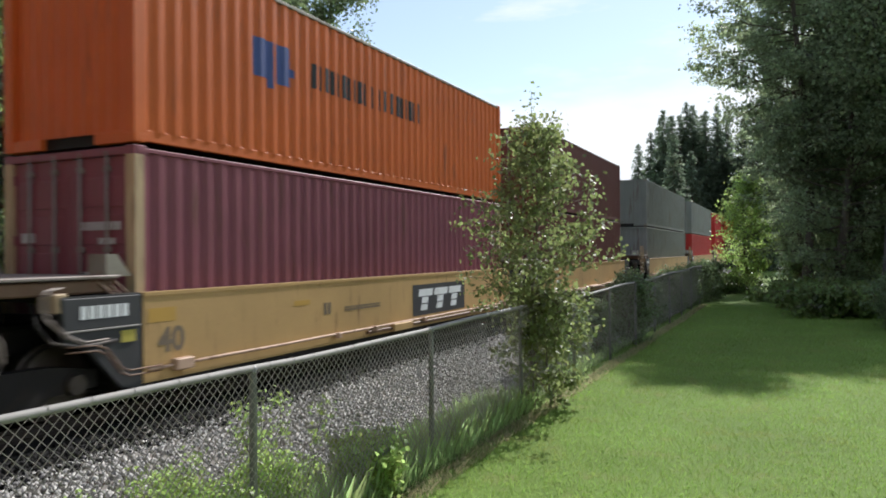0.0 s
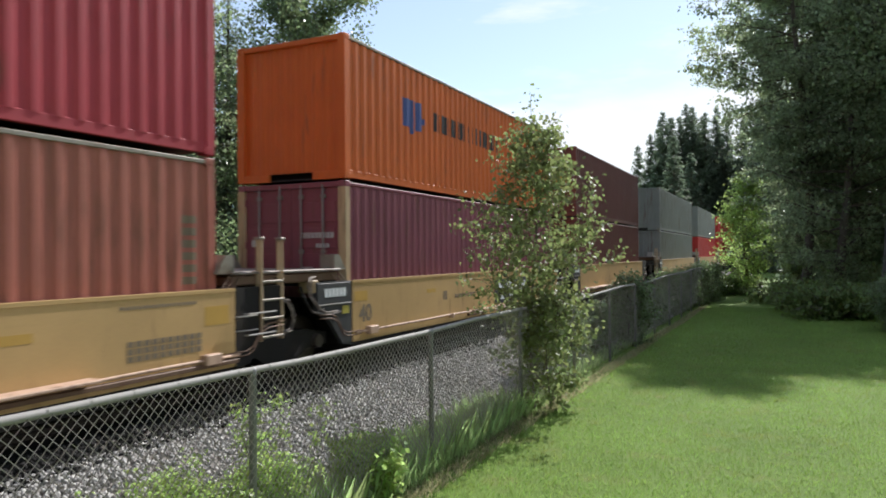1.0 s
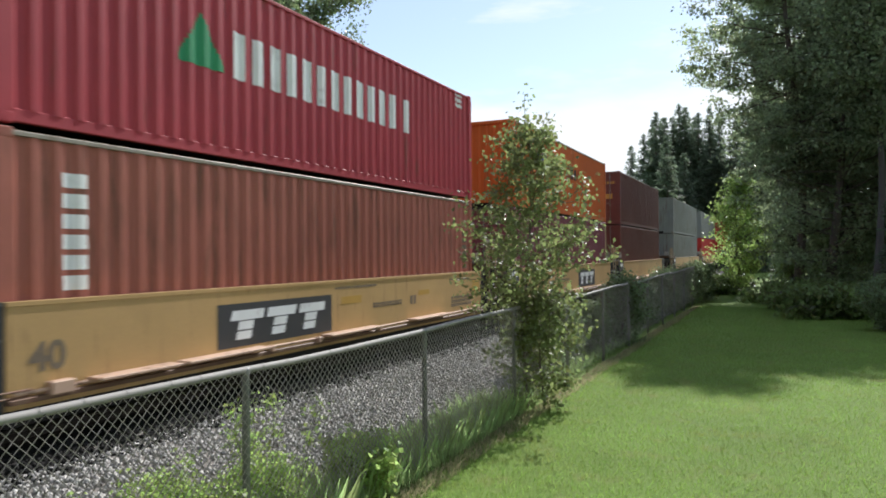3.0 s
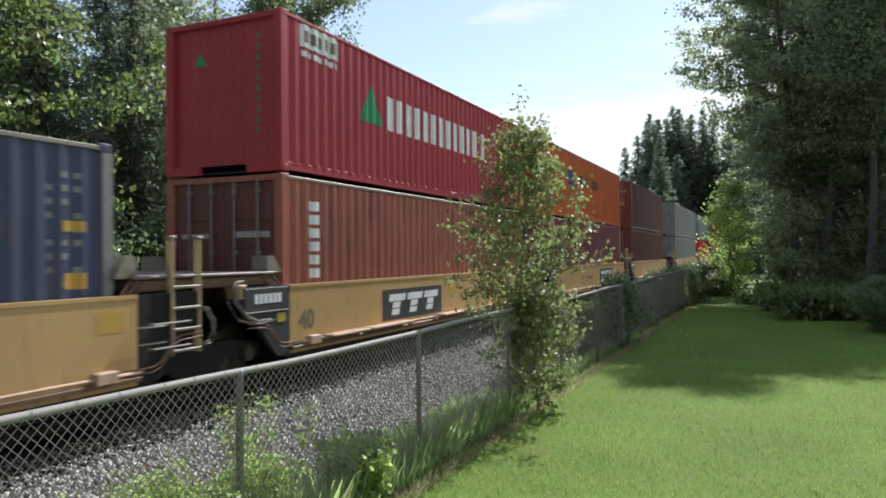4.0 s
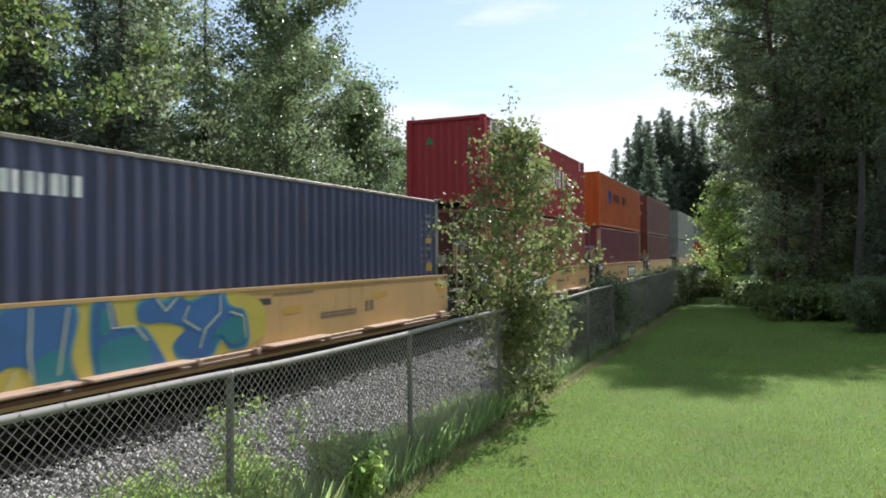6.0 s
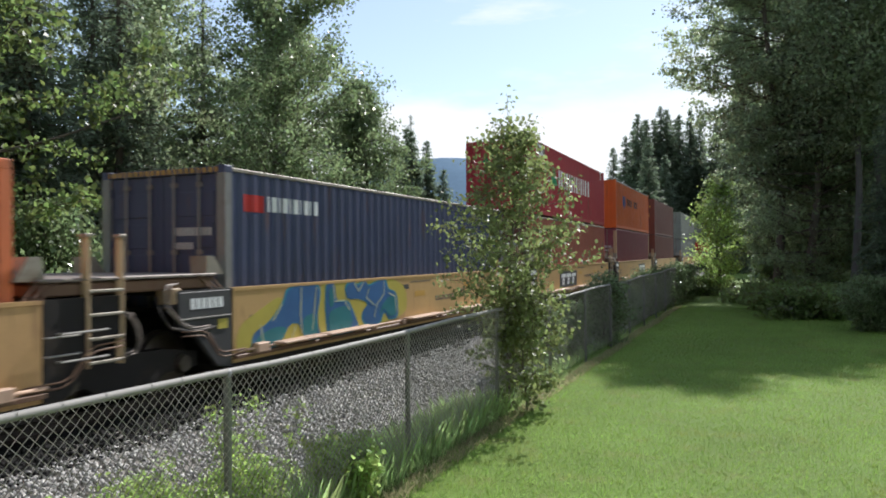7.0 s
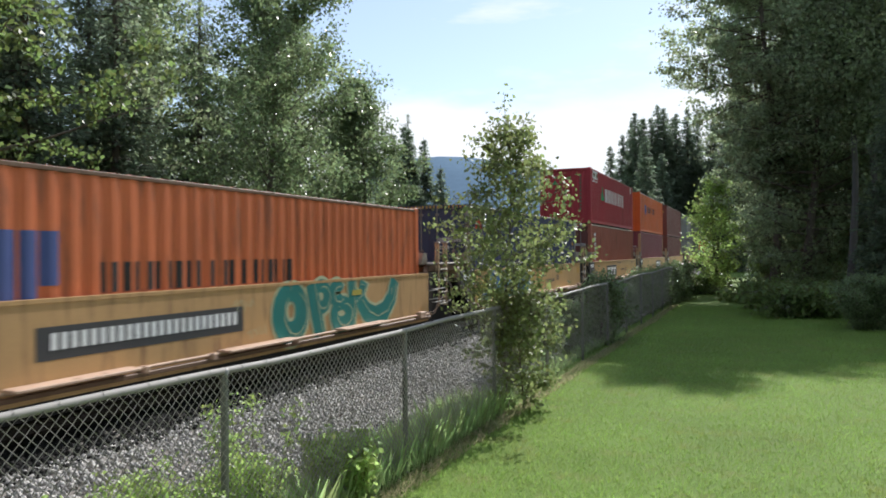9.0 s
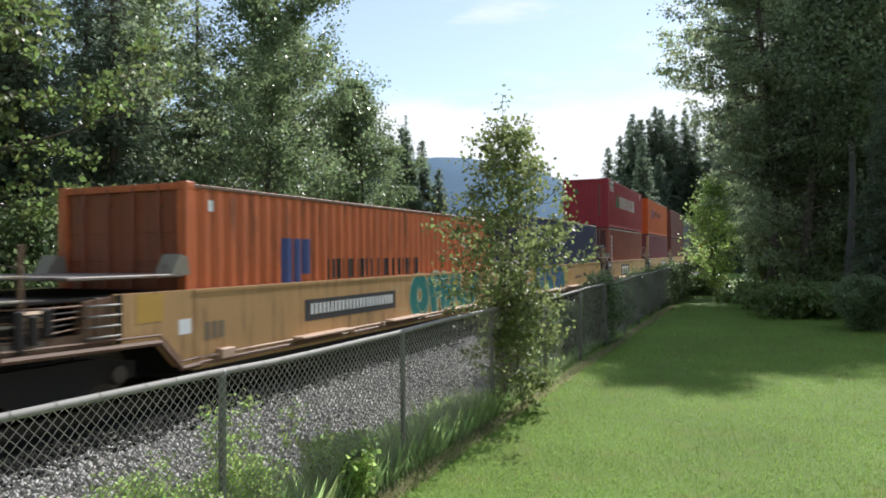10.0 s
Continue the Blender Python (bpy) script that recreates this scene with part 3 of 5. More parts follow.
def well_car(kind, near="joint", W=12.42, side="yellow"):
    """One well of a stack car: near container end at y 0, rail top at z 0, centred on x 0."""
    car = thing("well_car", "faded yellow steel well car with dark end platforms", "rail car", group="well cars of the train")
    for s in (1, -1):
        # side sheet with a flanged top chord
        pr = [(s * 1.25, 0.34), (s * WX, 0.34), (s * WX, 1.37), (s * (WX + 0.012), 1.375), (s * (WX + 0.012), 1.42), (s * 1.25, 1.42)]
        part("side_plate", Build().prism(pr, 1, 0.0, W), M[side], car)
        lp = [(s * WX, 0.40), (s * (WX + 0.07), 0.40), (s * (WX + 0.07), 0.445), (s * (WX + 0.055), 0.455), (s * WX, 0.455)]
        part("side_sill", Build().prism(lp, 1, 0.0 if kind != "plain" else 5.0, W), M["sill"], car, "primer-brown bottom sill")
        pipe = Build().tube([(s * (WX + 0.04), 0.05 + i * (W - 0.02) / 10, 0.50 + 0.006 * (i % 2)) for i in range(11)], 0.022, 6)
        part("brake_pipe", pipe, M["pad"], car, "brown pipe along the sill", smooth=True)
        if kind != "plain":
            for y0, y1 in ((0.9, 2.1), (2.2, 3.8), (5.35, 7.0), (8.4, 10.1)):
                if kind == "end" and y0 < 1.5:
                    continue
                part("walkway_pad", Build().box((s * (WX + 0.01), y0, 0.515), (s * (WX + 0.25), y1, 0.55), 0.008), M["pad"], car, "sunlit brown foot plate on the sill")
        else:
            part("walkway_pad", Build().box((s * (WX + 0.005), 5.85, 0.36), (s * (WX + 0.12), 6.6, 0.50), 0.01), M[side], car)
        for y in (0.55, 4.0, 5.2, 7.15, 11.9):
            w = 0.14 if y in (0.55, 11.9) else 0.04
            part("clamp", Build().box((s * (WX + 0.005), y - w, 0.44), (s * (WX + 0.13), y + w, 0.58 if w > 0.1 else 0.53), 0.012), M["pad"], car)
        part("under_beam", Build().box((s * 1.2, 0.0, 0.16), (s * (WX - 0.02), W, 0.34), 0.01), M["dark"], car, "dark beam under the side")
    part("well_floor", Build().box((-1.25, 0.0, 0.2), (1.25, W, 0.295), 0.01), M["dark"], car)
    for y in (-0.02, W - 0.06):
        part("bulkhead", Build().box((-1.25, y, 0.3), (1.25, y + 0.06, 1.1), 0.01), M["dark"], car)
    for y0, d in ((-0.02, -1), (W + 0.02, 1)):
        long_end = (d < 0 and near == "end")
        if long_end:
            b = Build()
            out = [(y0, 0.40), (y0 - 0.28, 0.42), (y0 - 0.66, 0.80), (y0 - 1.28, 0.81), (y0 - 1.28, 1.42), (y0, 1.42)]
            for s in (1, -1):
                part("end_side", Build().prism([(y, z) for y, z in out], 0, s * 1.27, s * WX), M[side], car)
                part("end_frame", Build().prism([(y0 - 1.30, 0.84), (y0 - 2.75, 0.86), (y0 - 2.75, 1.0), (y0 - 1.75, 1.0), (y0 - 1.7, 1.36), (y0 - 1.30, 1.40)], 0, s * 1.2, s * (WX - 0.01)), M["sill"], car, "rust-brown open end frame")
                for k in range(5):
                    part("end_rod", Build().tube([(s * (WX - 0.02), y0 - 2.7, 1.06 + 0.07 * k), (s * (WX + 0.01), y0 - 2.2, 1.04 + 0.07 * k), (s * (WX - 0.03), y0 - 1.72, 1.08 + 0.06 * k)], 0.012, 6), M["dark"] if k % 2 else M["sill"], car, smooth=True)
                rim = [(s * (WX + 0.05), y0 + 0.05, 0.42), (s * (WX + 0.05), y0 - 0.26, 0.41), (s * (WX + 0.05), y0 - 0.64, 0.79), (s * (WX + 0.05), y0 - 2.75, 0.83)]
                part("rim", Build().tube(rim, 0.04, 6), M["sill"], car, "brown rim over the truck")
                part("rim", Build().tube([(x, y, z + 0.09) for x, y, z in rim], 0.018, 6), M["sill"], car)
                part("joint_strip", Build().box((s * WX, -1.29, 0.84), (s * (WX + 0.03), -1.22, 1.42), 0.006), M["dark"], car)
            part("platform", Build().box((-1.27, -2.75, 1.36), (1.27, -0.02, 1.41), 0.01), M["dark"], car, "dark steel end platform")
        else:
            # dark end plate with a number board that tapers up over the wheels
            for s in (1, -1):
                out = [(y0, 0.30), (y0 + d * 0.28, 0.34), (y0 + d * 0.68, 0.78), (y0 + d * 1.02, 0.95), (y0 + d * 1.06, 1.42), (y0, 1.42)]
                part("end_plate", Build().prism(out, 0, s * 1.26, s * (WX - 0.005)), M["board"] if d < 0 else M["dark"], car, "dark grey end plate")
                # twin pipes that climb from the sill along the plate's lower edge
                for k in (0, 1):
                    px = s * (WX + 0.03)
                    part("pipe", Build().tube([(px, y0 - d * 0.25, 0.47 + 0.06 * k), (px, y0 + d * 0.2, 0.47 + 0.06 * k), (px, y0 + d * 0.32, 0.52 + 0.06 * k), (px, y0 + d * 0.52, 0.76 + 0.06 * k), (px, y0 + d * 0.64, 0.81 + 0.06 * k), (px, y0 + d * 1.02, 0.83 + 0.06 * k)], 0.011, 6), M["sill"], car, smooth=True)
                if d < 0:
                    part("number_board", Build().box((s * (WX - 0.004), y0 - 1.04, 1.06), (s * (WX + 0.012), y0 - 0.04, 1.40), 0.006), M["board"], car)
                    writing(car, "number", bars(WX + 0.013 if s > 0 else -WX - 0.017, y0 - 0.85, y0 - 0.2, 1.14, 1.32, 6), "white", "white number on a dark board")
                    part("reflector", Build().box((s * WX, y0 - 0.3, 0.86), (s * (WX + 0.006), y0 - 0.1, 1.0), 0.002), M["spray_lime"], car, "pale yellow reflector")
                    part("edge_strip", Build().box((s * WX, y0 - 1.04, 1.035), (s * (WX + 0.02), y0 - 0.04, 1.055), 0.004), M["steel"], car)
                else:
                    part("grab_iron", Build().tube([(s * (WX + 0.02), y0 + 0.15, 0.75), (s * (WX + 0.09), y0 + 0.15, 0.75), (s * (WX + 0.09), y0 + 0.75, 0.75), (s * (WX + 0.02), y0 + 0.75, 0.75)], 0.014, 6), M["steel"], car)
                    part("grab_iron", Build().tube([(s * (WX + 0.02), y0 + 0.15, 1.05), (s * (WX + 0.09), y0 + 0.15, 1.05), (s * (WX + 0.09), y0 + 0.75, 1.05), (s * (WX + 0.02), y0 + 0.75, 1.05)], 0.014, 6), M["steel"], car)
            part("platform", Build().box((-1.3, y0 + d * 1.1, 1.36), (1.3, y0, 1.42), 0.01), M["dark"], car, "dark steel end platform")
    # truck at the near end, with the crossover walkway and ladder over it
    tc = -1.62 if near == "joint" else -1.95
    for ay in (tc - 0.89, tc + 0.89):
        ax = part("wheelset", Build().tube([(-0.95, ay, 0.42), (0.95, ay, 0.42)], 0.085, 12), M["wheel"], car, smooth=True)
        for s in (1, -1):
            w = Build().tube([(s * 0.66, ay, 0.42), (s * 0.69, ay, 0.42), (s * 0.70, ay, 0.42), (s * 0.79, ay, 0.42), (s * 0.80, ay, 0.42)], [0.45, 0.45, 0.42, 0.42, 0.36], 32)
            part("wheel", w, M["wheel"], ax)
    for s in (1, -1):
        fr = [(tc - 1.2, 0.36), (tc - 1.2, 0.56), (tc - 0.6, 0.66), (tc + 0.6, 0.66), (tc + 1.2, 0.56), (tc + 1.2, 0.36), (tc + 0.62, 0.34), (tc + 0.4, 0.2), (tc - 0.4, 0.2), (tc - 0.62, 0.34)]
        part("truck_frame", Build().prism(fr, 0, s * 0.92, s * 1.08), M["dark"], car, "dark cast truck side frame")
        for ay in (tc - 0.89, tc + 0.89):
            part("bearing_cap", Build().tube([(s * 1.08, ay, 0.43), (s * 1.16, ay, 0.43)], [0.13, 0.11], 14), M["wheel"], car)
        for k in range(3):
            sp = [(s * 1.0 + 0.06 * math.cos(w), tc - 0.22 + 0.22 * k + 0.06 * math.sin(w), 0.24 + 0.30 * w / 31.4) for w in [0.8 * i for i in range(40)]]
            part("spring", Build().tube(sp, 0.014, 5), M["wheel"], car)
    part("bolster", Build().box((-0.95, tc - 0.2, 0.55), (0.95, tc + 0.2, 0.72), 0.03), M["dark"], car)
    part("drawbar", Build().box((-0.3, -3.25, 0.72), (0.3, 0.0, 1.05), 0.04), M["dark"], car)
    if near == "joint":
        for s in (1, -1):
            # ladder with high grab posts on the platform's edge
            for y in (-2.45, -1.98):
                for dx in (0.0, -0.07):
                    part("ladder_rail", Build().box((s * (WX + 0.0 + dx), y - 0.022, 0.62), (s * (WX + 0.035 + dx), y + 0.022, 2.12), 0.006), M["ladder"], car, "tan ladder upright")
                part("post_cap", Build().box((s * (WX - 0.08), y - 0.05, 2.1), (s * (WX + 0.05), y + 0.05, 2.14), 0.008), M["gasket"], car)
            for z in (0.66, 0.93, 1.20, 1.47):
                part("rung", Build().box((s * (WX + 0.0), -2.45, z), (s * (WX + 0.05), -1.98, z + 0.035), 0.006), M["gasket"], car)
            for k in (0, 1):
                lp = [(s * (WX + 0.03), -1.98, 1.22 - 0.03 * k), (s * (WX + 0.05), -1.86 - 0.04 * k, 1.19 - 0.03 * k), (s * (WX + 0.05), -1.74 - 0.05 * k, 1.02), (s * (WX + 0.05), -1.72 - 0.05 * k, 0.84), (s * (WX + 0.05), -1.8 - 0.04 * k, 0.72 + 0.03 * k), (s * (WX + 0.03), -1.98, 0.69 + 0.03 * k)]
                part("air_hose", Build().tube(lp, 0.010, 6), M["rod"], car, "looped grey air hose", smooth=True)
                lp = [(s * 1.3, -1.02 - 0.08 * k, 1.52), (s * 1.36, -1.2 - 0.07 * k, 1.5), (s * 1.37, -1.27 - 0.07 * k, 1.38), (s * 1.37, -1.22 - 0.06 * k, 1.2), (s * 1.37, -1.0 - 0.05 * k, 1.0), (s * 1.37, -0.8, 0.92 - 0.03 * k), (s * 1.37, -0.5, 0.93 - 0.03 * k)]
                part("air_hose", Build().tube(lp, 0.011, 6), M["rod"], car, "looped grey air hose", smooth=True)
            part("valve_box", Build().box((s * 1.05, -1.15, 1.25), (s * 1.33, -0.98, 1.46), 0.015), M["ladder"], car, "tan valve box")
            for k in (1, 2):
                part("grab_iron", Build().tube([(s * (WX + 0.01), -3.0, 0.62 + 0.2 * k), (s * (WX + 0.06), -2.97, 0.62 + 0.2 * k), (s * (WX + 0.06), -2.6, 0.62 + 0.2 * k), (s * (WX + 0.01), -2.57, 0.62 + 0.2 * k)], 0.012, 6), M["steel"], car, smooth=True)
            hose = [(s * 1.2, -1.3, 1.36), (s * 1.32, -1.35, 1.15), (s * 1.36, -1.2, 0.95), (s * 1.37, -0.8, 0.86), (s * 1.36, -0.4, 0.9)]
            part("hose", Build().tube(hose, 0.022, 7), M["dark"], car, smooth=True)
        part("walkway", Build().box((-1.32, -3.05, 1.60), (1.32, -0.30, 1.64), 0.01), M["rod"], car, "dull grey grating crossover walkway")
        part("walkway_beam", Build().box((-1.28, -3.0, 1.44), (1.28, -0.35, 1.585), 0.02), M["sill"], car)
        for y, d in ((-3.1, 1), (-0.3, -1)):
            for s in (1, -1):
                pr = [(y - 0.17, 1.62), (y + 0.17, 1.62), (y + 0.08 * d + 0.05, 1.88), (y + 0.08 * d - 0.1, 1.88)]
                part("container_guide", Build().prism(pr, 0, s * 1.0, s * 1.3), M["gasket"], car, "pale steel container guide")
                for k in range(3):
                    part("guide_brace", Build().tube([(s * 1.28, y + d * (0.1 + 0.12 * k), 1.62), (s * 1.32, y - d * (0.12 - 0.1 * k), 1.40)], 0.014, 6), M["sill"], car)
        part("brake_cylinder", Build().tube([(0.75, -2.9, 1.15), (0.75, -2.35, 1.15)], 0.16, 14), M["dark"], car)
        for k in range(4):
            part("brake_lever", Build().box((1.05, -2.9 + 0.2 * k, 0.72 + 0.1 * (k % 2)), (1.12, -2.82 + 0.2 * k, 1.25), 0.01), M["wheel"], car)
    else:
        part("walkway", Build().box((-1.3, -1.9, 1.60), (1.3, -0.12, 1.64), 0.01), M["rod"], car, "dull grey grating crossover walkway")
        for s in (1, -1):
            pr = [(-0.35, 1.62), (-0.02, 1.62), (-0.06, 1.86), (-0.2, 1.9)]
            part("container_guide", Build().prism(pr, 0, s * 1.0, s * 1.3), M["gasket"], car, "pale steel container guide")
            for y in (-2.9, -2.5):
                part("ladder_rail", Build().box((s * 1.33, y - 0.025, 1.1), (s * 1.37, y + 0.025, 2.0), 0.006), M["sill"], car, "tan ladder upright")
            for z in (1.15, 1.4, 1.65):
                part("rung", Build().box((s * 1.33, -2.9, z), (s * 1.38, -2.5, z + 0.03), 0.006), M["gasket"], car)
        for s in (1, -1):
            part("end_box", Build().box((s * 1.05, -2.72, 0.86), (s * 1.34, -2.2, 1.0), 0.02), M["gasket"], car, "pale steel box at the car's end")
            part("end_box", Build().box((s * 1.0, -2.5, 1.05), (s * 1.3, -2.1, 1.3), 0.03), M["ladder"], car)
            part("end_post", Build().box((s * (WX + 0.005), -1.6, 0.88), (s * (WX + 0.03), -1.54, 1.4), 0.006), M["sill"], car)
            for k in range(4):
                part("step_rung", Build().tube([(s * (WX + 0.01), -1.72, 0.95 + 0.12 * k), (s * (WX + 0.07), -1.72, 0.95 + 0.12 * k), (s * (WX + 0.07), -1.3, 0.95 + 0.12 * k), (s * (WX + 0.01), -1.3, 0.95 + 0.12 * k)], 0.014, 6), M["steel"], car, smooth=True)
        part("brake_rig", Build().box((0.9, -2.6, 0.9), (1.25, -2.0, 1.3), 0.04), M["dark"], car)
        for k in range(3):
            part("brake_lever", Build().box((1.36, -2.6 + 0.16 * k, 0.88 + 0.07 * (k % 3)), (1.42, -2.5 + 0.16 * k, 1.32 - 0.06 * (k % 2)), 0.012), M["dark"], car)
        part("coupler", Build().box((-0.2, -3.4, 0.72), (0.2, -2.7, 1.0), 0.05), M["dark"], car)
    return car


Y0 = 6.207
XF = WX + 0.003
cars = {}
for key, slot, extra, kind, near in (("orange", 0, 0, "plain", "joint"), ("crimson", -1, 0, "padded", "joint"), ("navy", -2, 0, "padded", "joint"),
                                     ("single", -3, -0.02, "end", "end"), ("maroon", 1, 0, "padded", "joint"), ("grey", 2, 3.7, "padded", "joint"),
                                     ("grey_two", 3, 8.7, "padded", "joint"), ("red", 4, 13.6, "padded", "joint"), ("last", 5, 14.0, "padded", "joint")):
    LONG = 16.15 if key in ("grey", "grey_two") else L40
    cars[key] = put(well_car(kind, near, LONG + 0.23, "yellow_dirty" if key == "single" else "yellow"), Y0 + SLOT * slot + extra, 0)
    y, stack = Y0 + SLOT * slot + extra, {
        "orange": (("purple", True, "doors", "in the well of a rail car"), ("orange", False, "front", "stacked on a plum one")),
        "crimson": (("brown", True, "doors", "in the well of a rail car"), ("red", False, "front", "stacked on a brown one")),
        "navy": (("blue", True, "doors", "alone in a rail car's well"),),
        "single": (("orange_old", False, "doors", "alone in a rail car's well"),),
        "maroon": (("maroon", True, "doors", "in the well of a rail car"), ("maroon", False, "doors", "stacked on another")),
        "grey": (("grey", True, "front", "in the well of a rail car"), ("grey", False, "front", "stacked on another")),
        "grey_two": (("bright_red", True, "doors", "in the well of a rail car"), ("grey", False, "front", "stacked on a red one")),
        "red": (("bright_red", True, "doors", "in the well of a rail car"), ("bright_red", False, "front", "stacked on another")),
        "last": (("maroon", True, "front", "in the well of a rail car"), ("orange", False, "front", "stacked on a maroon one"))}[key]
    z = FLOOR
    for i, (col, high, end, note) in enumerate(stack):
        box, H = container(col, high, end, note, LONG)
        put(box, y, z)
        cars[key, i] = box
        z += H + 0.035

def slanted(y0, y1, z0, z1):
    """Three slanted blocks, wide at the top, with a thin gap low down."""
    out, w = [], (y1 - y0) / 3
    for i in range(3):
        a, b = y0 + i * w, Build()
        for lo, hi in ((0.0, 0.28), (0.33, 0.62), (0.66, 1.0)):
            q = []
            for h in (lo, hi):
                half, mid = w * (0.20 if h < 0.65 else 0.44), a + w * (0.40 + 0.16 * h)
                q += [(mid - half, z0 + h * (z1 - z0)), (mid + half, z0 + h * (z1 - z0))]
            b.prism([q[0], q[1], q[3], q[2]], 0, XF + 0.001, XF + 0.004)
        out.append(b)
    return out


def text_mesh(words, size):
    """Flat lettering in the built-in font, in the x-y plane."""
    cu = bpy.data.curves.new("number", "FONT")
    cu.body, cu.size, cu.extrude, cu.offset = words, size, 0.001, 0.012
    ob = bpy.data.objects.new("number", cu)
    scene.collection.objects.link(ob)
    me = bpy.data.meshes.new_from_object(ob.evaluated_get(bpy.context.evaluated_depsgraph_get()))
    bpy.data.objects.remove(ob)
    return me


# lettering and marks, as plain shapes
o = cars["orange", 1]
writing(o, "logo", [sheet(2.15, 2.5, 1.28, 1.86, 0.004), sheet(2.5, 2.62, 1.15, 1.86, 0.004), sheet(2.68, 3.05, 1.25, 1.86, 0.004), sheet(3.05, 3.15, 1.42, 1.55, 0.004)], "logo_blue", "blue square emblem")
writing(o, "lettering", blocks(3.6, 7.5, 1.37, 1.78, 11, (5, 7)), "black", "row of black block lettering")
c = cars["orange"]
writing(c, "sign_board", Build().box((WX, 6.8, 0.56), (XF, 9.4, 1.20)), "board", "dark board with white block emblem")
writing(c, "emblem", slanted(7.0, 9.2, 0.66, 1.10), "white", "white slanted block shape")
part("number", text_mesh("40", 0.42), M["grime"], c, "faded dark number").matrix_local = Matrix(((0, 0, 1, WX + 0.003), (1, 0, 0, 0.22), (0, 1, 0, 0.68), (0, 0, 0, 1)))
writing(c, "mark", bars(WX, 3.67, 3.9, 0.82, 1.06, 2), "grime")
writing(c, "small_text", bars(WX, 4.3, 5.5, 0.86, 0.95, 14, 2), "grime")
writing(c, "patch", Build().box((WX, 0.07, 1.05), (XF, 0.5, 1.22)), "mark_yellow", "orange-yellow paint patch")
writing(c, "patch", Build().box((WX, 2.9, 1.05), (XF, 3.3, 1.13)), "mark_yellow")
o = cars["crimson", 1]
writing(o, "lettering", blocks(3.4, 9.2, 1.17, 1.85, 7, (6,), 0.16), "white", "row of large white block lettering")
writing(o, "emblem", [merged(*[sheet(2.42 + 0.045 * i, 2.465 + 0.045 * i, 1.2, 1.24 + 0.68 * (1 - abs(i - 9) / 10), 0.004) for i in range(19)])], "logo_green", "green pointed emblem")
writing(o, "panel", sheet(0.55, 1.7, 2.12, 2.5, 0.004), "white", "white panel with dark writing")
writing(o, "panel_text", [sheet(0.65 + 0.2 * i, 0.78 + 0.2 * i, 2.2, 2.4, 0.007) for i in range(5)], "grime")
writing(o, "small_text", [sheet(0.6 + 0.16 * i, 0.7 + 0.16 * i, 1.96, 2.06, 0.004) for i in range(7)], "white")
writing(o, "code", [sheet(11.25 + 0.17 * (i % 3), 11.38 + 0.17 * (i % 3), 2.18 + 0.13 * (i // 3), 2.27 + 0.13 * (i // 3), 0.004) for i in range(9)], "white")
writing(o, "end_emblem", Build().add([(-0.62, 0.055, 1.84), (-0.36, 0.055, 1.84), (-0.49, 0.055, 2.08)], [(0, 1, 2)]), "logo_green", "green triangle")
writing(o, "end_code", [end_bars(0.056, 0.66, 0.78, 0.6 + 0.17 * i, 0.74 + 0.17 * i, 1, 1)[0] for i in range(10)], "grime")
o = cars["crimson", 0]
writing(o, "lettering", [sheet(0.74, 1.06, 1.2 + 0.225 * i, 1.36 + 0.225 * i, 0.004) for i in range(6)], "white", "column of white block lettering")
writing(o, "sticker", sheet(11.2, 11.4, 0.72, 0.92, 0.004), "mark_yellow", "small yellow stickers")
writing(o, "sticker", sheet(11.62, 11.85, 0.72, 0.9, 0.004), "mark_yellow")
writing(o, "code", [sheet(11.6, 11.85, 1.2 + 0.16 * i, 1.3 + 0.16 * i, 0.004) for i in range(6)], "grime")
c = cars["crimson"]
writing(c, "sign_board", Build().box((WX, 2.95, 0.58), (XF, 5.69, 1.19)), "board", "dark board with white block emblem")
writing(c, "emblem", slanted(3.15, 5.5, 0.68, 1.09), "white", "white slanted block shape")
writing(c, "mark", bars(WX, 8.54, 8.84, 0.8, 1.02, 2), "grime")
writing(c, "small_text", bars(WX, 7.06, 8.2, 0.86, 0.96, 14, 2), "grime")
writing(c, "small_text", bars(WX, 5.8, 7.2, 1.26, 1.31, 18), "grime")
writing(c, "small_text", bars(WX, 10.6, 11.8, 0.62, 0.88, 10, 3), "grime")
writing(c, "small_text", bars(WX, 10.5, 11.7, 1.24, 1.29, 14), "grime")
writing(c, "patch", Build().box((WX, 6.0, 1.0), (XF, 6.65, 1.13)), "mark_yellow", "orange-yellow paint patch")
writing(c, "patch", Build().box((WX, 8.95, 1.0), (XF, 9.45, 1.1)), "mark_yellow")
writing(c, "patch", Build().box((WX, 11.85, 0.95), (XF, 12.3, 1.2)), "mark_yellow")
part("number", text_mesh("40", 0.42), M["grime"], c, "faded dark number").matrix_local = Matrix(((0, 0, 1, WX + 0.003), (1, 0, 0, 0.24), (0, 1, 0, 0.7), (0, 0, 0, 1)))
o = cars["navy", 0]
writing(o, "logo", sheet(0.42, 0.92, 2.24, 2.5, 0.004), "bright_red", "red block emblem")
writing(o, "lettering", blocks(0.97, 2.42, 2.26, 2.5, 5), "white", "white block lettering")
writing(o, "code", [sheet(11.36 + 0.17 * (i % 3), 11.44 + 0.17 * (i % 3), 1.25 + 0.15 * (i // 3), 1.32 + 0.15 * (i // 3), 0.004) for i in range(27) if i % 4], "grey", "columns of small pale marks")
writing(o, "sticker", sheet(11.56, 11.84, 1.22, 1.4, 0.006), "mark_yellow", "small yellow stickers")
writing(o, "sticker", sheet(11.54, 11.83, 1.86, 1.98, 0.006), "mark_yellow")
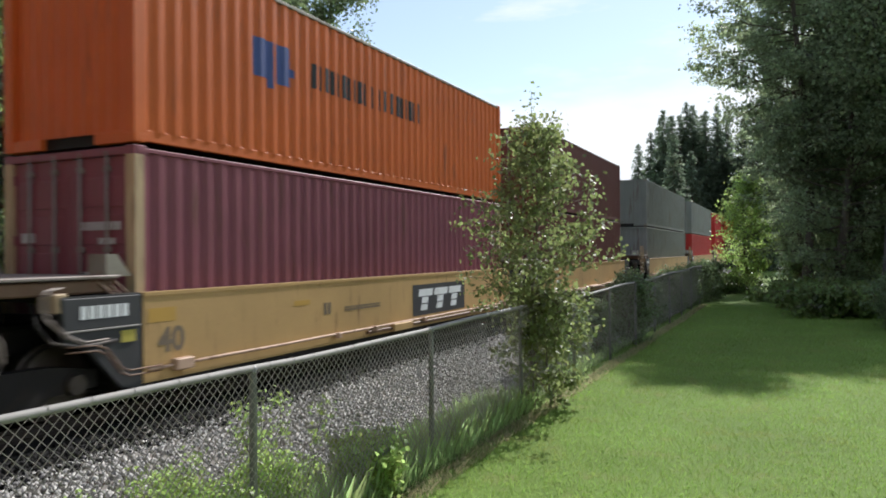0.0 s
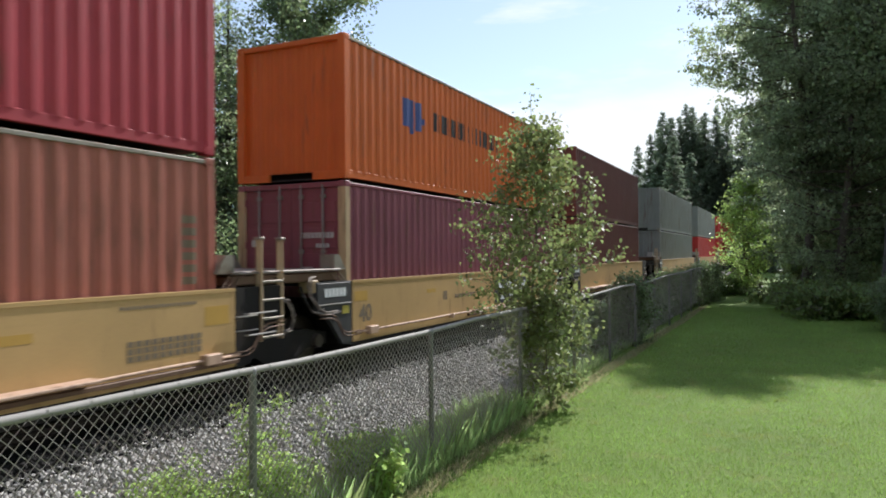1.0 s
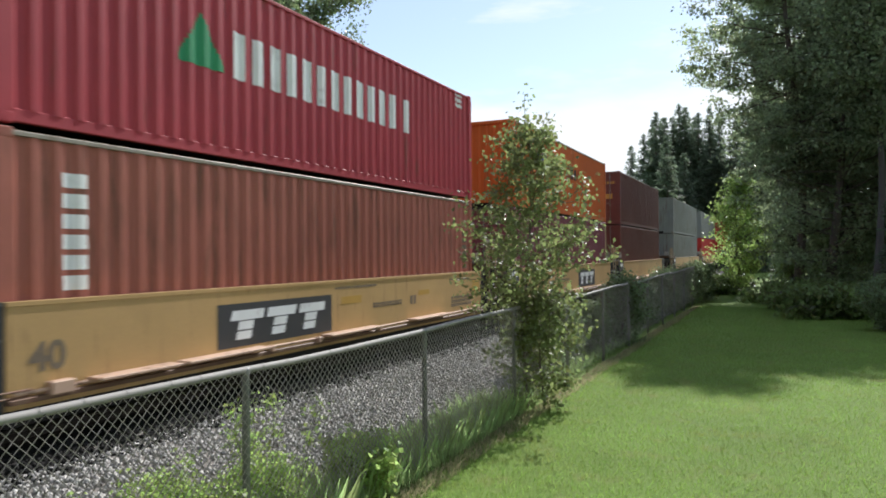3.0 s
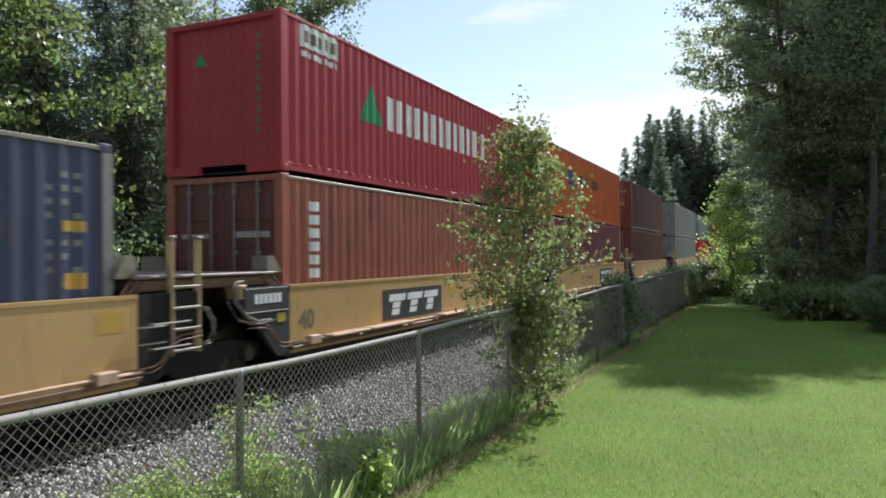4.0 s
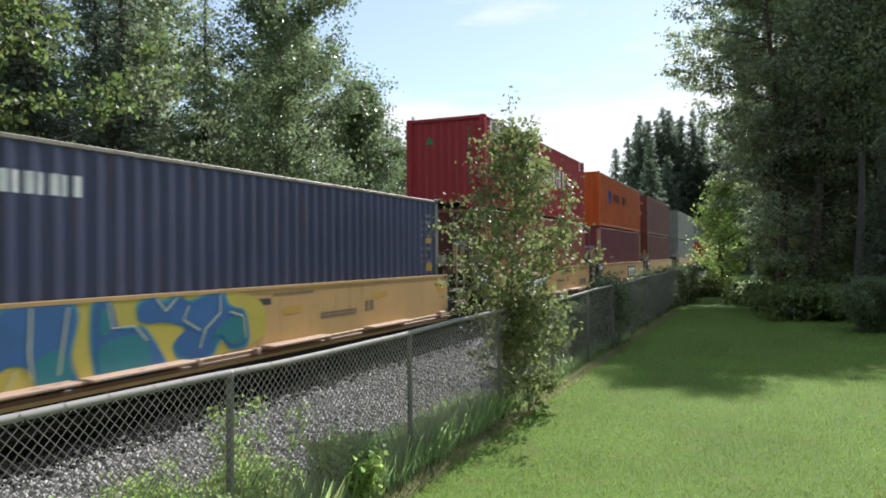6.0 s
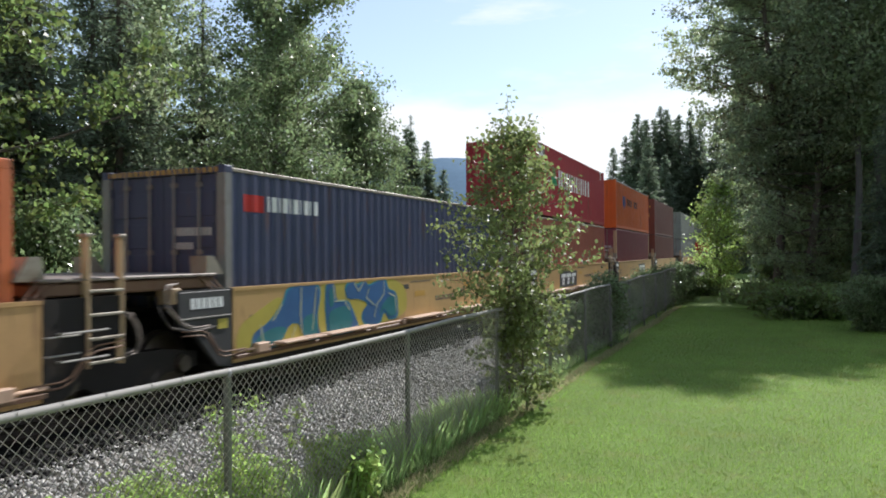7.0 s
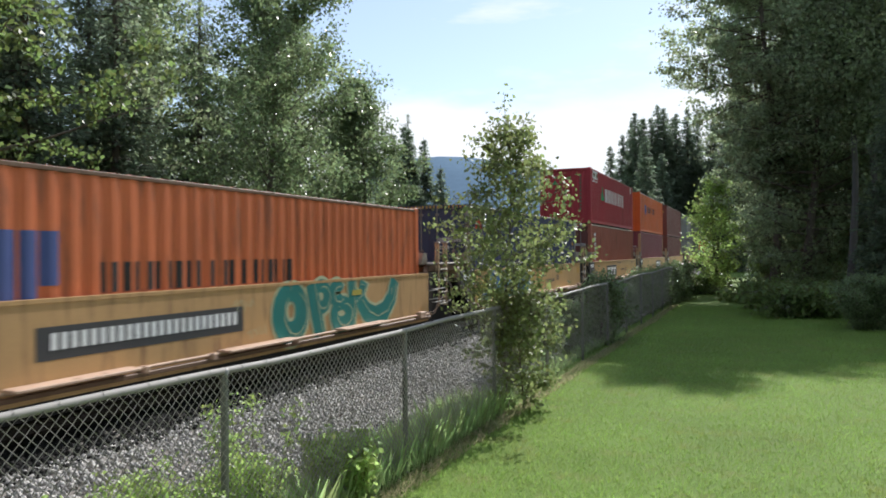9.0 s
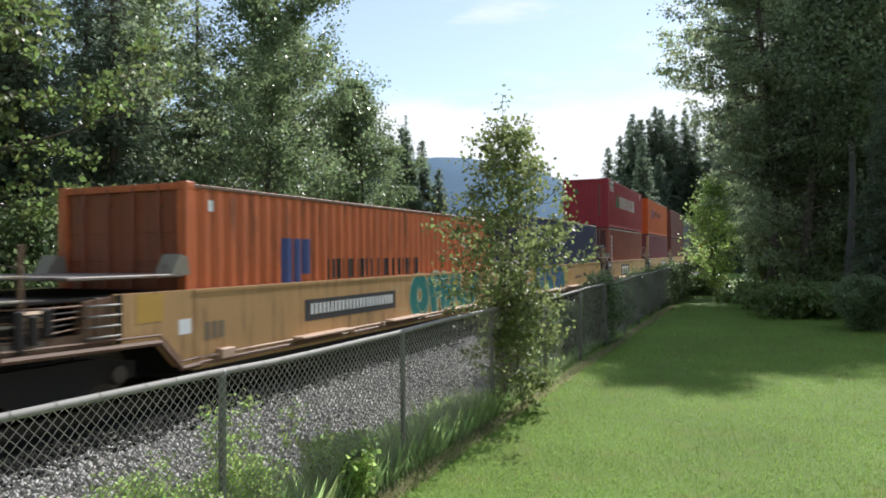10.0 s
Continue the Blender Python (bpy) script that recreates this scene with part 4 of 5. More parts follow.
for piece in (end_bars(0.03, 0.2, 0.95, 1.85, 2.0, 9, 1), end_bars(0.03, 0.2, 0.6, 1.65, 1.78, 5, 1), end_bars(0.03, 0.4, 0.85, 1.1, 1.3, 8, 3),):
    writing(o, "end_code", piece, "pale_mark")
for piece in (end_bars(0.03, 0.2, 0.95, 1.85, 1.98, 9, 1), end_bars(0.03, 0.55, 0.85, 1.68, 1.78, 4, 1), end_bars(0.03, -0.95, -0.6, 1.7, 1.86, 1, 1), end_bars(0.03, 0.2, 0.5, 1.2, 1.36, 3, 3),):
    writing(cars["orange", 0], "end_code", piece, "pale_mark")
for piece in (end_bars(0.03, 0.2, 0.95, 1.85, 1.98, 9, 1), end_bars(0.03, -0.9, -0.3, 1.85, 1.95, 6, 1), end_bars(0.03, 0.1, 0.9, 1.0, 1.25, 2, 1),):
    writing(cars["crimson", 0], "end_code", piece, "pale_mark")
for piece in (end_bars(0.03, 0.3, 0.95, 1.95, 2.1, 5, 1), end_bars(0.03, 0.35, 0.9, 1.2, 1.5, 1, 1),):
    writing(cars["maroon", 1], "end_code", piece, "mark_yellow")
b = Build()
for i in range(20):
    b.box((-1.1 + 0.112 * i, 0.0, 2.80), (-1.05 + 0.112 * i, 0.012, 2.875))
part("warning_dashes", b, M["mark_yellow"], cars["navy", 0], "yellow and dark warning dashes along the top", kind="stuff")
o = cars["single", 0]
writing(o, "logo", [sheet(2.2, 2.5, 1.1, 1.85, 0.004), sheet(2.55, 2.75, 1.1, 1.85, 0.004), sheet(2.78, 3.0, 1.25, 1.85, 0.004)], "logo_blue", "blue square emblem")
writing(o, "lettering", blocks(3.5, 7.4, 1.14, 1.5, 11, (5, 7), 0.32), "black", "row of black block lettering")
writing(o, "sticker", sheet(0.45, 0.6, 2.2, 2.36, 0.004), "white")
c = cars["single"]
writing(c, "sign_board", Build().box((WX, 2.6, 0.76), (XF, 5.92, 1.12)), "board", "dark board with white code")
writing(c, "code_text", bars(XF + 0.001, 2.75, 5.8, 0.83, 1.06, 24, 1, 0.42), "white")
writing(c, "code", bars(WX, 0.18, 0.62, 0.68, 0.98, 3), "grime")
writing(c, "patch", Build().box((WX, -0.98, 1.05), (XF, -0.55, 1.4)), "mark_yellow", "orange-yellow paint patch")
writing(c, "patch", Build().box((WX, -0.28, 0.84), (XF, -0.06, 1.04)), "white", "pale paint patch")

# sprayed paint on two of the wells
def patch_shape(outline, x, grow=0.0):
    """A flat filled patch with a soft-cornered outline of (y, z) points on a side at x."""
    for _ in range(2):
        soft = []
        for (ya, za), (yb, zb) in zip(outline, outline[1:] + outline[:1]):
            soft += [(0.8 * ya + 0.2 * yb, 0.8 * za + 0.2 * zb), (0.2 * ya + 0.8 * yb, 0.2 * za + 0.8 * zb)]
        outline = soft
    cy, cz = sum(p[0] for p in outline) / len(outline), sum(p[1] for p in outline) / len(outline)
    if grow:
        outline = [(cy + (y - cy) * (1 + grow / max(0.2, abs(y - cy))), cz + (z - cz) * (1 + grow / max(0.2, abs(z - cz)))) for y, z in outline]
    outline = [(y, min(1.405, max(0.43, z))) for y, z in outline]
    return Build().prism(outline, 0, x, x + 0.0012)


X1, X2 = XF + 0.002, XF + 0.006
c = cars["single"]
strokes = [(arc(7.1, 0.93, 0.31, 0.34, 90, 450), 0.34), ([(7.68, 1.38), (7.8, 1.0), (7.95, 0.48)], 0.30), (arc(7.98, 1.14, 0.20, 0.19, 150, -170), 0.22),
           (arc(8.5, 1.17, 0.17, 0.14, 20, 340), 0.20), (arc(8.66, 0.79, 0.25, 0.2, 120, 470), 0.27), ([(9.0, 1.38), (9.05, 1.0), (8.98, 0.52)], 0.26),
           ([(9.05, 0.95), (9.35, 1.1), (9.5, 1.25), (9.3, 1.3)], 0.20), ([(9.3, 1.0), (9.55, 0.76), (9.9, 0.64), (10.3, 0.72), (10.6, 0.98), (10.75, 1.33)], 0.36)]
halo, teal, line = [], [], []
for k, (st, wide) in enumerate(strokes):
    halo.append(Build())
    teal.append(Build())
    line.append(Build())
    ribbon(halo[-1], st, wide + 0.16, X1 + 0.0003 * k)
    ribbon(teal[-1], st, wide * 1.15, X2 + 0.0003 * k)
    ribbon(line[-1], [(y + 0.4 * wide, z - 0.02) for y, z in st[2:-1]] if len(st) > 6 else [(y + 0.3 * wide, z) for y, z in st], 0.02, X2 + 0.003 + 0.0003 * k)
writing(c, "spray_outline", halo, "spray_halo")
writing(c, "spray_paint", teal, "teal", "teal sprayed curved shapes")
writing(c, "spray_line", line, "spray_halo")
r = random.Random(6)
for y, z in ((7.25, 0.52), (10.62, 1.12), (5.9, 1.15), (6.2, 0.7)):
    scrawl = Build()
    ribbon(scrawl, [(y + 0.045 * i - 0.2, z + 0.09 * math.sin(2.3 * i + y) + r.uniform(-0.03, 0.03)) for i in range(11)], 0.016, X2 + 0.008)
    writing(c, "spray_scrawl", scrawl, "spray_halo")
writing(c, "spray_dot", Build().box((X2 + 0.004, 9.02, 1.10), (X2 + 0.008, 9.36, 1.20)), "spray_lime")
c = cars["navy"]
masses = [[(0.42, 0.48), (0.45, 0.74), (0.85, 0.86), (1.2, 1.1), (1.3, 1.34), (1.75, 1.4), (2.16, 1.36), (2.22, 1.18), (2.08, 0.78), (2.25, 0.48), (1.75, 0.48), (1.6, 0.78), (1.36, 0.8), (1.1, 0.48)],
          [(2.48, 0.48), (2.4, 0.9), (2.42, 1.38), (2.68, 1.4), (2.76, 1.02), (3.12, 1.04), (3.32, 0.82), (3.52, 0.56), (3.2, 0.46)],
          [(3.05, 1.28), (3.3, 1.4), (3.5, 1.28), (3.75, 1.4), (3.9, 1.26), (4.2, 1.34), (4.55, 1.4), (4.66, 1.16), (5.05, 1.1), (5.12, 0.6), (4.65, 0.58), (4.5, 0.8), (4.3, 0.5), (3.72, 0.58), (3.62, 0.8), (3.92, 0.96), (3.5, 1.06), (3.1, 1.06)]]
low = [[(0.45, 0.46), (0.5, 0.66), (1.0, 0.78), (1.3, 0.72), (1.05, 0.46)], [(1.72, 0.46), (1.7, 0.84), (2.04, 0.92), (2.2, 0.48)], [(2.5, 0.48), (2.46, 0.86), (2.72, 0.94), (3.1, 0.96), (3.3, 0.7), (3.2, 0.48)],
       [(4.3, 0.62), (4.4, 0.88), (4.75, 1.04), (5.04, 1.02), (5.06, 0.64), (4.7, 0.62), (4.5, 0.84)], [(2.5, 0.95), (2.5, 1.3), (2.62, 1.3), (2.66, 1.0)]]
ground_patches = [[(0.05, 0.46), (0.1, 0.86), (0.7, 1.1), (1.1, 1.26), (1.3, 1.0), (0.9, 0.46)], [(1.1, 0.46), (1.3, 0.9), (1.75, 0.9), (1.8, 0.46)], [(2.2, 0.5), (2.1, 1.4), (3.2, 1.41), (3.2, 1.0), (2.6, 0.46)],
                  [(3.0, 0.6), (3.1, 1.41), (4.8, 1.41), (5.5, 1.2), (5.55, 0.62), (4.2, 0.5)]]
writing(c, "spray_background", [patch_shape(p, XF + 0.0005 * k) for k, p in enumerate(ground_patches)], "spray_lime", "yellow sprayed background")
writing(c, "spray_outline", [patch_shape(p, X1 + 0.001 + 0.0004 * k, 0.035) for k, p in enumerate(masses)], "spray_cyan")
writing(c, "spray_paint", [patch_shape(p, X1 + 0.004 + 0.0004 * k) for k, p in enumerate(masses)], "spray_blue", "blue sprayed jagged shapes")
writing(c, "spray_shade", [patch_shape(p, X1 + 0.007 + 0.0004 * k) for k, p in enumerate(low)], "spray_teal", "teal lower part of the sprayed shapes")
lines = []
for k, st in enumerate(([(1.66, 1.36), (1.64, 0.9), (1.68, 0.6)], [(2.1, 1.34), (2.04, 1.0), (1.98, 0.62)], [(0.6, 0.84), (0.66, 0.58)], [(1.15, 1.12), (0.9, 0.86)], [(2.62, 1.36), (2.68, 1.06), (3.0, 1.06), (3.2, 0.86)],
                        [(3.35, 1.36), (3.5, 1.2), (3.7, 1.36)], [(3.9, 1.24), (3.8, 1.06), (4.1, 0.9)], [(4.5, 1.36), (4.5, 1.1), (4.2, 0.9), (4.1, 0.66)], [(4.7, 1.1), (4.98, 1.02), (5.04, 0.7)], [(1.5, 0.74), (1.36, 0.5)])):
    lines.append(Build())
    ribbon(lines[-1], st, 0.03, X1 + 0.010 + 0.0003 * k)
writing(c, "spray_line", lines, "spray_halo")
writing(c, "sign_board", Build().box((WX, 4.6, 1.14), (WX + 0.002, 5.65, 1.24)), "board")
writing(c, "mark", bars(WX, 8.5, 8.85, 0.8, 1.04, 2), "grime")
writing(c, "small_text", bars(WX, 7.0, 8.2, 0.8, 0.92, 14, 2), "grime")
writing(c, "small_text", bars(WX, 5.7, 6.8, 1.26, 1.31, 12), "grime")
writing(c, "patch", Build().box((WX, 5.95, 0.96), (XF, 6.45, 1.08)), "mark_yellow", "orange-yellow paint patch")
writing(c, "patch", Build().box((WX, 11.85, 1.0), (XF, 12.25, 1.24)), "mark_yellow")
writing(c, "patch", Build().box((WX, 8.8, 1.05), (XF, 9.4, 1.17)), "mark_yellow")
part("number", text_mesh("40", 0.42), M["grime"], c, "faded dark number").matrix_local = Matrix(((0, 0, 1, WX + 0.003), (1, 0, 0, 0.24), (0, 1, 0, 0.7), (0, 0, 0, 1)))


# ---- fence ----
FENCE_X, POST_STEP, POST_ONE = -3.7, 3.04, 4.35


def fence_top(y):
    return 1.0 + 0.02 * math.sin(y * 0.8) + 0.007 * max(0, y - 16)


fence = thing("chain_link_fence", "galvanised chain-link fence with round posts along a lawn", "fence", (FENCE_X, 0, 0))
post_me = Build().tube([(0, 0, -1.75), (0, 0, -0.03), (0, 0, 0.0), (0, 0, 0.025)], [0.03, 0.03, 0.036, 0.02], 12).mesh("post", True)
post_me.materials.append(M["post"])
for i in range(-4, 16):
    y = POST_ONE + POST_STEP * i
    part("post", post_me, M["post"], fence, "weathered steel post").location = (0, y, fence_top(y) + 0.0)
b = Build().tube([(0.0, -8 + 0.76 * i, fence_top(-8 + 0.76 * i) + 0.004 * math.sin(i * 2.1)) for i in range(78)], 0.027, 10)
part("top_rail", b, M["steel"], fence, "pale galvanised top rail", smooth=True)
b = Build()
PITCH = 0.074
r = random.Random(5)
rows = 41
for i in range(680):
    y = -5.0 + PITCH * i
    for s in (1, -1):
        t0 = fence_top(y) - 0.015
        pts = []
        for j in range(rows):
            z = t0 - j * PITCH / 2
            pts.append((0.03 + 0.004 * ((i + j) % 2) + 0.01 * math.sin(y * 1.1 + z * 2), y + s * PITCH / 4 * (1 if j % 2 else -1) + (PITCH / 2 if s < 0 else 0), z))
        b.tube(pts, 0.0046 if y < 9 else 0.0034 if y < 12 else 0.0013, 3, False)
ties = Build()
for i in range(150):
    y = -4.8 + 0.31 * i + r.uniform(-0.03, 0.03)
    z = fence_top(y)
    ties.tube([(0.03 * math.cos(w), y + 0.012 * w / 6.3, z + 0.031 * math.sin(w)) for w in [0.785 * k for k in range(9)]], 0.0018, 4, False)
part("tie_wire", ties, M["steel"], fence, "thin wire ties round the top rail", kind="stuff")
me = b.mesh("chain_link_mesh", True, False)
part("chain_link_mesh", me, M["wire"], fence, "diamond wire mesh")
# ---- plants ----
def leaf_array(r, centres, size, flat=0.5):
    """Rhombic leaves at the centres, turned at random; flat: how far they lie level."""
    n = len(centres)
    d = r.normal(0, 1, (n, 3))
    d[:, 2] -= 0.35
    d /= np.linalg.norm(d, axis=1)[:, None]
    up = r.normal(0, 1, (n, 3)) * (1 - flat) + np.array([0, 0, flat])
    s = np.cross(d, up)
    s /= np.linalg.norm(s, axis=1)[:, None] + 1e-6
    l = (size * r.uniform(0.6, 1.25, n))[:, None]
    w = l * r.uniform(0.30, 0.42, n)[:, None]
    nrm = np.cross(s, d) * l * 0.12
    return np.stack([centres, centres + d * l * 0.45 + s * w + nrm, centres + d * l, centres + d * l * 0.45 - s * w + nrm], 1)


def branch(b, r, p, d, length, r0, sag, n=5, sides=5):
    """A tapered limb from p along d; returns its points."""
    pts, rad = [np.array(p, float)], [r0]
    d = np.array(d, float)
    for i in range(n):
        d = d / np.linalg.norm(d) + r.normal(0, 0.09, 3) + np.array([0, 0, sag])
        d /= np.linalg.norm(d)
        pts.append(pts[-1] + d * length / n)
        rad.append(max(0.004, r0 * (1 - 0.85 * (i + 1) / n)))
    b.tube(pts, rad, sides, False)
    return pts


def broadleaf(seed, height, width, bare=0.15, limbs=34, leaf=0.12, density=1.0, clump=0.38, lean=(0, 0), peak=0.35, trunk=None, each=26, taper=0.75, thin=0.0, twig=None, level=0.0, squash=0.75, tip=0.0, flat=0.5):
    """A broadleaved tree: returns wood and leaf mesh. The crown is widest at the part 'peak' of its height."""
    r = np.random.RandomState(seed)
    b = Build()
    tp, tr = [], []
    r0 = trunk or height * 0.013
    for i in range(11):
        h = i / 10
        tp.append(np.array([lean[0] * h * height + 0.02 * height * math.sin(h * 5 + seed), lean[1] * h * height + 0.015 * height * math.sin(h * 4 + 2 * seed), h * height * 0.97]))
        tr.append(r0 * (1.25 - h) if i else r0 * 1.6)
    b.tube(tp, tr, 9, False)
    cents = []
    for i in range(limbs):
        h = bare + (0.97 - bare) * ((i + r.uniform(0, 0.9)) / limbs)
        k = (h - bare) / (1 - bare)
        env = (k / peak) ** 0.6 if k < peak else max(0.08, (1 - (k - peak) / (1 - peak)) ** taper)
        ln = width / 2 * env * r.uniform(0.65, 1.18)
        j = min(9, int(h / 0.97 * 10))
        f = h / 0.97 * 10 - j
        p = tp[j] * (1 - f) + tp[min(10, j + 1)] * f
        a = i * 2.4 + r.uniform(-0.5, 0.5)
        rise = 0.25 + (0.9 - level) * k - 0.3 * level + r.uniform(-0.2, 0.2)
        pts = branch(b, r, p, (math.cos(a), math.sin(a), rise), ln * 1.15, max(twig or 0.012, r0 * 0.42 * (1.1 - k)), 0.015)
        for q in range(5):
            base = pts[1 + q % 5] if q < 5 else pts[-1]
            dd = np.array([math.cos(a), math.sin(a), 0.3]) + r.normal(0, 0.65, 3)
            tw = branch(b, r, base, dd, max(0.35, ln * r.uniform(0.22, 0.45)), twig or 0.012 + 0.1 * r0 * 0.2, -0.02, 3, 4)
            for pt in tw[1:]:
                m = max(3, int(each * density * (1 - thin * k) * r.uniform(0.4, 1.4)))
                cents.append(pt + r.normal(0, clump, (m, 3)) * np.array([1, 1, squash]))
    if tip:
        # a bare leader with a few leaves above the crown
        lead = branch(b, r, tp[-1], (-0.1, 0, 1), tip, 0.008, 0, 6, 5)
        cents += [q + r.normal(0, 0.07, (7, 3)) for q in lead[1:]]
    cents = np.concatenate(cents)
    return b, quads("leaves", leaf_array(r, cents, leaf, flat))


def conifer(seed, height, width, each=1.0, bare=0.06, sprig=0.30):
    """A spruce: drooping whorls of boughs with sprigs; returns wood and needle mesh."""
    r = np.random.RandomState(seed)
    b = Build()
    b.tube([(0, 0, 0), (0.02, 0.03, height * 0.5), (0, 0, height)], [height * 0.013, height * 0.008, 0.01], 7, False)
    cents, dirs = [], []
    h = bare
    while h < 0.985:
        k = (h - bare) / (1 - bare)
        ln = width / 2 * (1 - k) ** 0.82 * r.uniform(0.88, 1.08) + 0.05
        for q in range(r.randint(6, 9)):
            a = r.uniform(0, 6.283)
            l2 = ln * r.uniform(0.7, 1.12)
            n = max(3, int(l2 / 0.16 * each))
            s = np.linspace(0.15, 1, n)
            pt = np.stack([np.cos(a) * l2 * s, np.sin(a) * l2 * s, h * height - l2 * (0.42 * s - 0.25 * s ** 2) + 0 * s], 1)
            for m in range(4):
                cents.append(pt + r.normal(0, 0.05 + 0.05 * l2 / 2, pt.shape))
                dr = np.stack([np.full(n, math.cos(a)), np.full(n, math.sin(a)), np.full(n, -0.25)], 1) + r.normal(0, 0.55, (n, 3))
                dirs.append(dr)
            if l2 > 0.6:
                b.tube([(0, 0, h * height), tuple(pt[n // 2]), tuple(pt[-1])], [0.02, 0.012, 0.005], 4, False)
        h += r.uniform(0.010, 0.018) * (12 / height) ** 0.5 + 0.002
    c, d = np.concatenate(cents), np.concatenate(dirs)
    d /= np.linalg.norm(d, axis=1)[:, None]
    side = np.cross(d, r.normal(0, 0.4, d.shape) + np.array([0, 0, 1]))
    side /= np.linalg.norm(side, axis=1)[:, None] + 1e-6
    l = (sprig * r.uniform(0.6, 1.3, len(c)) * (1.0 - 0.7 * np.clip(c[:, 2] / height, 0, 1)))[:, None]
    w = l * 0.22
    return b, quads("needles", np.stack([c, c + d * l * 0.5 + side * w, c + d * l, c + d * l * 0.5 - side * w], 1))


def weed(seed, height, width, leaf, each=40):
    r = np.random.RandomState(seed)
    b, cents = Build(), []
    for i in range(int(60 * width)):
        a = r.uniform(0, 6.283)
        p0 = (r.normal(0, width * 0.16), r.normal(0, width * 0.24), 0)
        pts = branch(b, r, p0, (0.35 * math.cos(a), 0.35 * math.sin(a), 1), height * r.uniform(0.5, 1.1), 0.007, 0, 5, 4)
        for q in pts[1:]:
            cents.append(q + r.normal(0, 0.06, (each, 3)))
    return b, quads("leaves", leaf_array(r, np.concatenate(cents), leaf))


def tree(name, made, mat, label, category, at, turn=0, group="", bark="bark"):
    t = thing(name, label, category, at, group)
    t.rotation_euler = (0, 0, turn)
    part("trunk", made[0].mesh("trunk", True, False), M[bark], t)
    part("crown", made[1], M[mat], t)
    return t


def at_ground(x, y):
    return (x, y, ground_z(x, y) - 0.05)


# beyond the track
cotton = tree("cottonwood", broadleaf(11, 17, 8.0, 0.05, 80, 0.15, 1.0, 0.28, trunk=0.11, each=46, twig=0.008), "leaf", "tall leafy cottonwood tree behind the track", "tree", at_ground(-17.5, 23.5))
second = tree("cottonwood", broadleaf(12, 11.6, 5.8, 0.06, 60, 0.15, 1.0, 0.24, peak=0.3, trunk=0.09, each=40, twig=0.008), "leaf", "leafy cottonwood tree behind the track", "tree", at_ground(-18.5, 32))
near = tree("cottonwood", broadleaf(13, 13, 8.2, 0.1, 34, 0.17, 1.0, 0.2, each=34, level=0.8, squash=0.6), "leaf_light", "leafy tree with large bright leaves behind the track", "tree", at_ground(-17.3, 10.5))
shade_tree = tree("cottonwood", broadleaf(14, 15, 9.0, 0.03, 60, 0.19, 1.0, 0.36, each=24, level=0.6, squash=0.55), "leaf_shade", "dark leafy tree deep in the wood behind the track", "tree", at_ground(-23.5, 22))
for x, y, turn, src in ((-25, 14, 1.0, shade_tree), (-22.5, 32, 2.2, shade_tree), (-24, 40, 0.7, second), (-27, 26, 3.0, shade_tree), (-31, 30, 1.7, shade_tree), (-32, 20, 0.3, shade_tree), (-30, 38, 2.9, shade_tree), (-26, 34, 5.1, shade_tree)):
    copy_thing(src, Matrix.Translation(at_ground(x, y)) @ Matrix.Rotation(turn, 4, "Z"))
spruce = tree("spruce", conifer(21, 16, 4.8, 1.0, 0.04, 0.36), "needle", "tall dark spruce tree", "tree", at_ground(-21.0, 19.0))
spruce_b = tree("spruce", conifer(22, 13.5, 4.8, 1.5, 0.04, 0.62), "needle", "slender dark spruce tree", "tree", at_ground(-27.5, 56))
for x, y, turn, src in ( (-22.5, 25, 2.6, spruce), (-22.0, 15.8, 1.6, spruce), (-20.4, 12.4, 5.2, spruce), (-25.5, 17.5, 3.6, spruce), (-23.2, 19.8, 0.9, spruce), (-21.5, 9.0, 2.1, spruce), (-22.8, 11.2, 4.4, spruce), (-19.8, 14.6, 0.2, spruce), (-24.5, 8.0, 1.3, spruce), (-24.0, 13.5, 0.4, spruce), (-29, 18, 3.0, spruce), (-30.5, 62, 3.0, spruce)):
    copy_thing(src, Matrix.Translation(at_ground(x, y)) @ Matrix.Rotation(turn, 4, "Z"))
for x, y, z, turn in ((-28.2, 56.5, -0.3, 0.5), (-27.3, 58.6, -1.2, 1.4), (-25.4, 58.0, -3.9, 2.2), (-30.0, 58, -0.6, 3.1)):
    copy_thing(spruce_b, Matrix.Translation((x, y, z)) @ Matrix.Rotation(turn, 4, "Z"))
under = tree("shrub", broadleaf(15, 3.6, 4.4, 0.02, 26, 0.14, 1.0, 0.3, each=22), "leaf", "leafy green shrub at the wood's edge behind the track", "shrub", at_ground(-15.5, 12.0), group="shrubs behind the track")
for x, y, turn in ((-16, 16, 1), (-16.5, 20, 2), (-17, 26, 3), (-17, 30, 4), (-18, 36, 5), (-18, 42, 6), (-20, 50, 1), (-22, 57, 2), (-24, 66, 3), (-15.5, 8, 4)):
    copy_thing(under, Matrix.Translation(at_ground(x, y)) @ Matrix.Rotation(turn, 4, "Z"))

# the wood at the end of the lawn
big = tree("broadleaf_tree", broadleaf(31, 27.2, 10.8, 0.05, 96, 0.22, 1.0, 0.32, peak=0.62, trunk=0.2, each=34, level=0.7, squash=0.5), "leaf_shade", "tall broadleaved tree in shade at the end of the lawn", "tree", at_ground(2.9, 45.5))
for x, y, turn, size in ((9.5, 42, 1.3, 0.62), (7.0, 46, 2.5, 0.62), (14, 42, 5.0, 0.62), (5.0, 41, 4.0, 0.58), (0.5, 47, 0.8, 0.7)):
    copy_thing(big, Matrix.Translation(at_ground(x, y)) @ Matrix.Rotation(turn, 4, "Z") @ Matrix.Scale(size, 4))
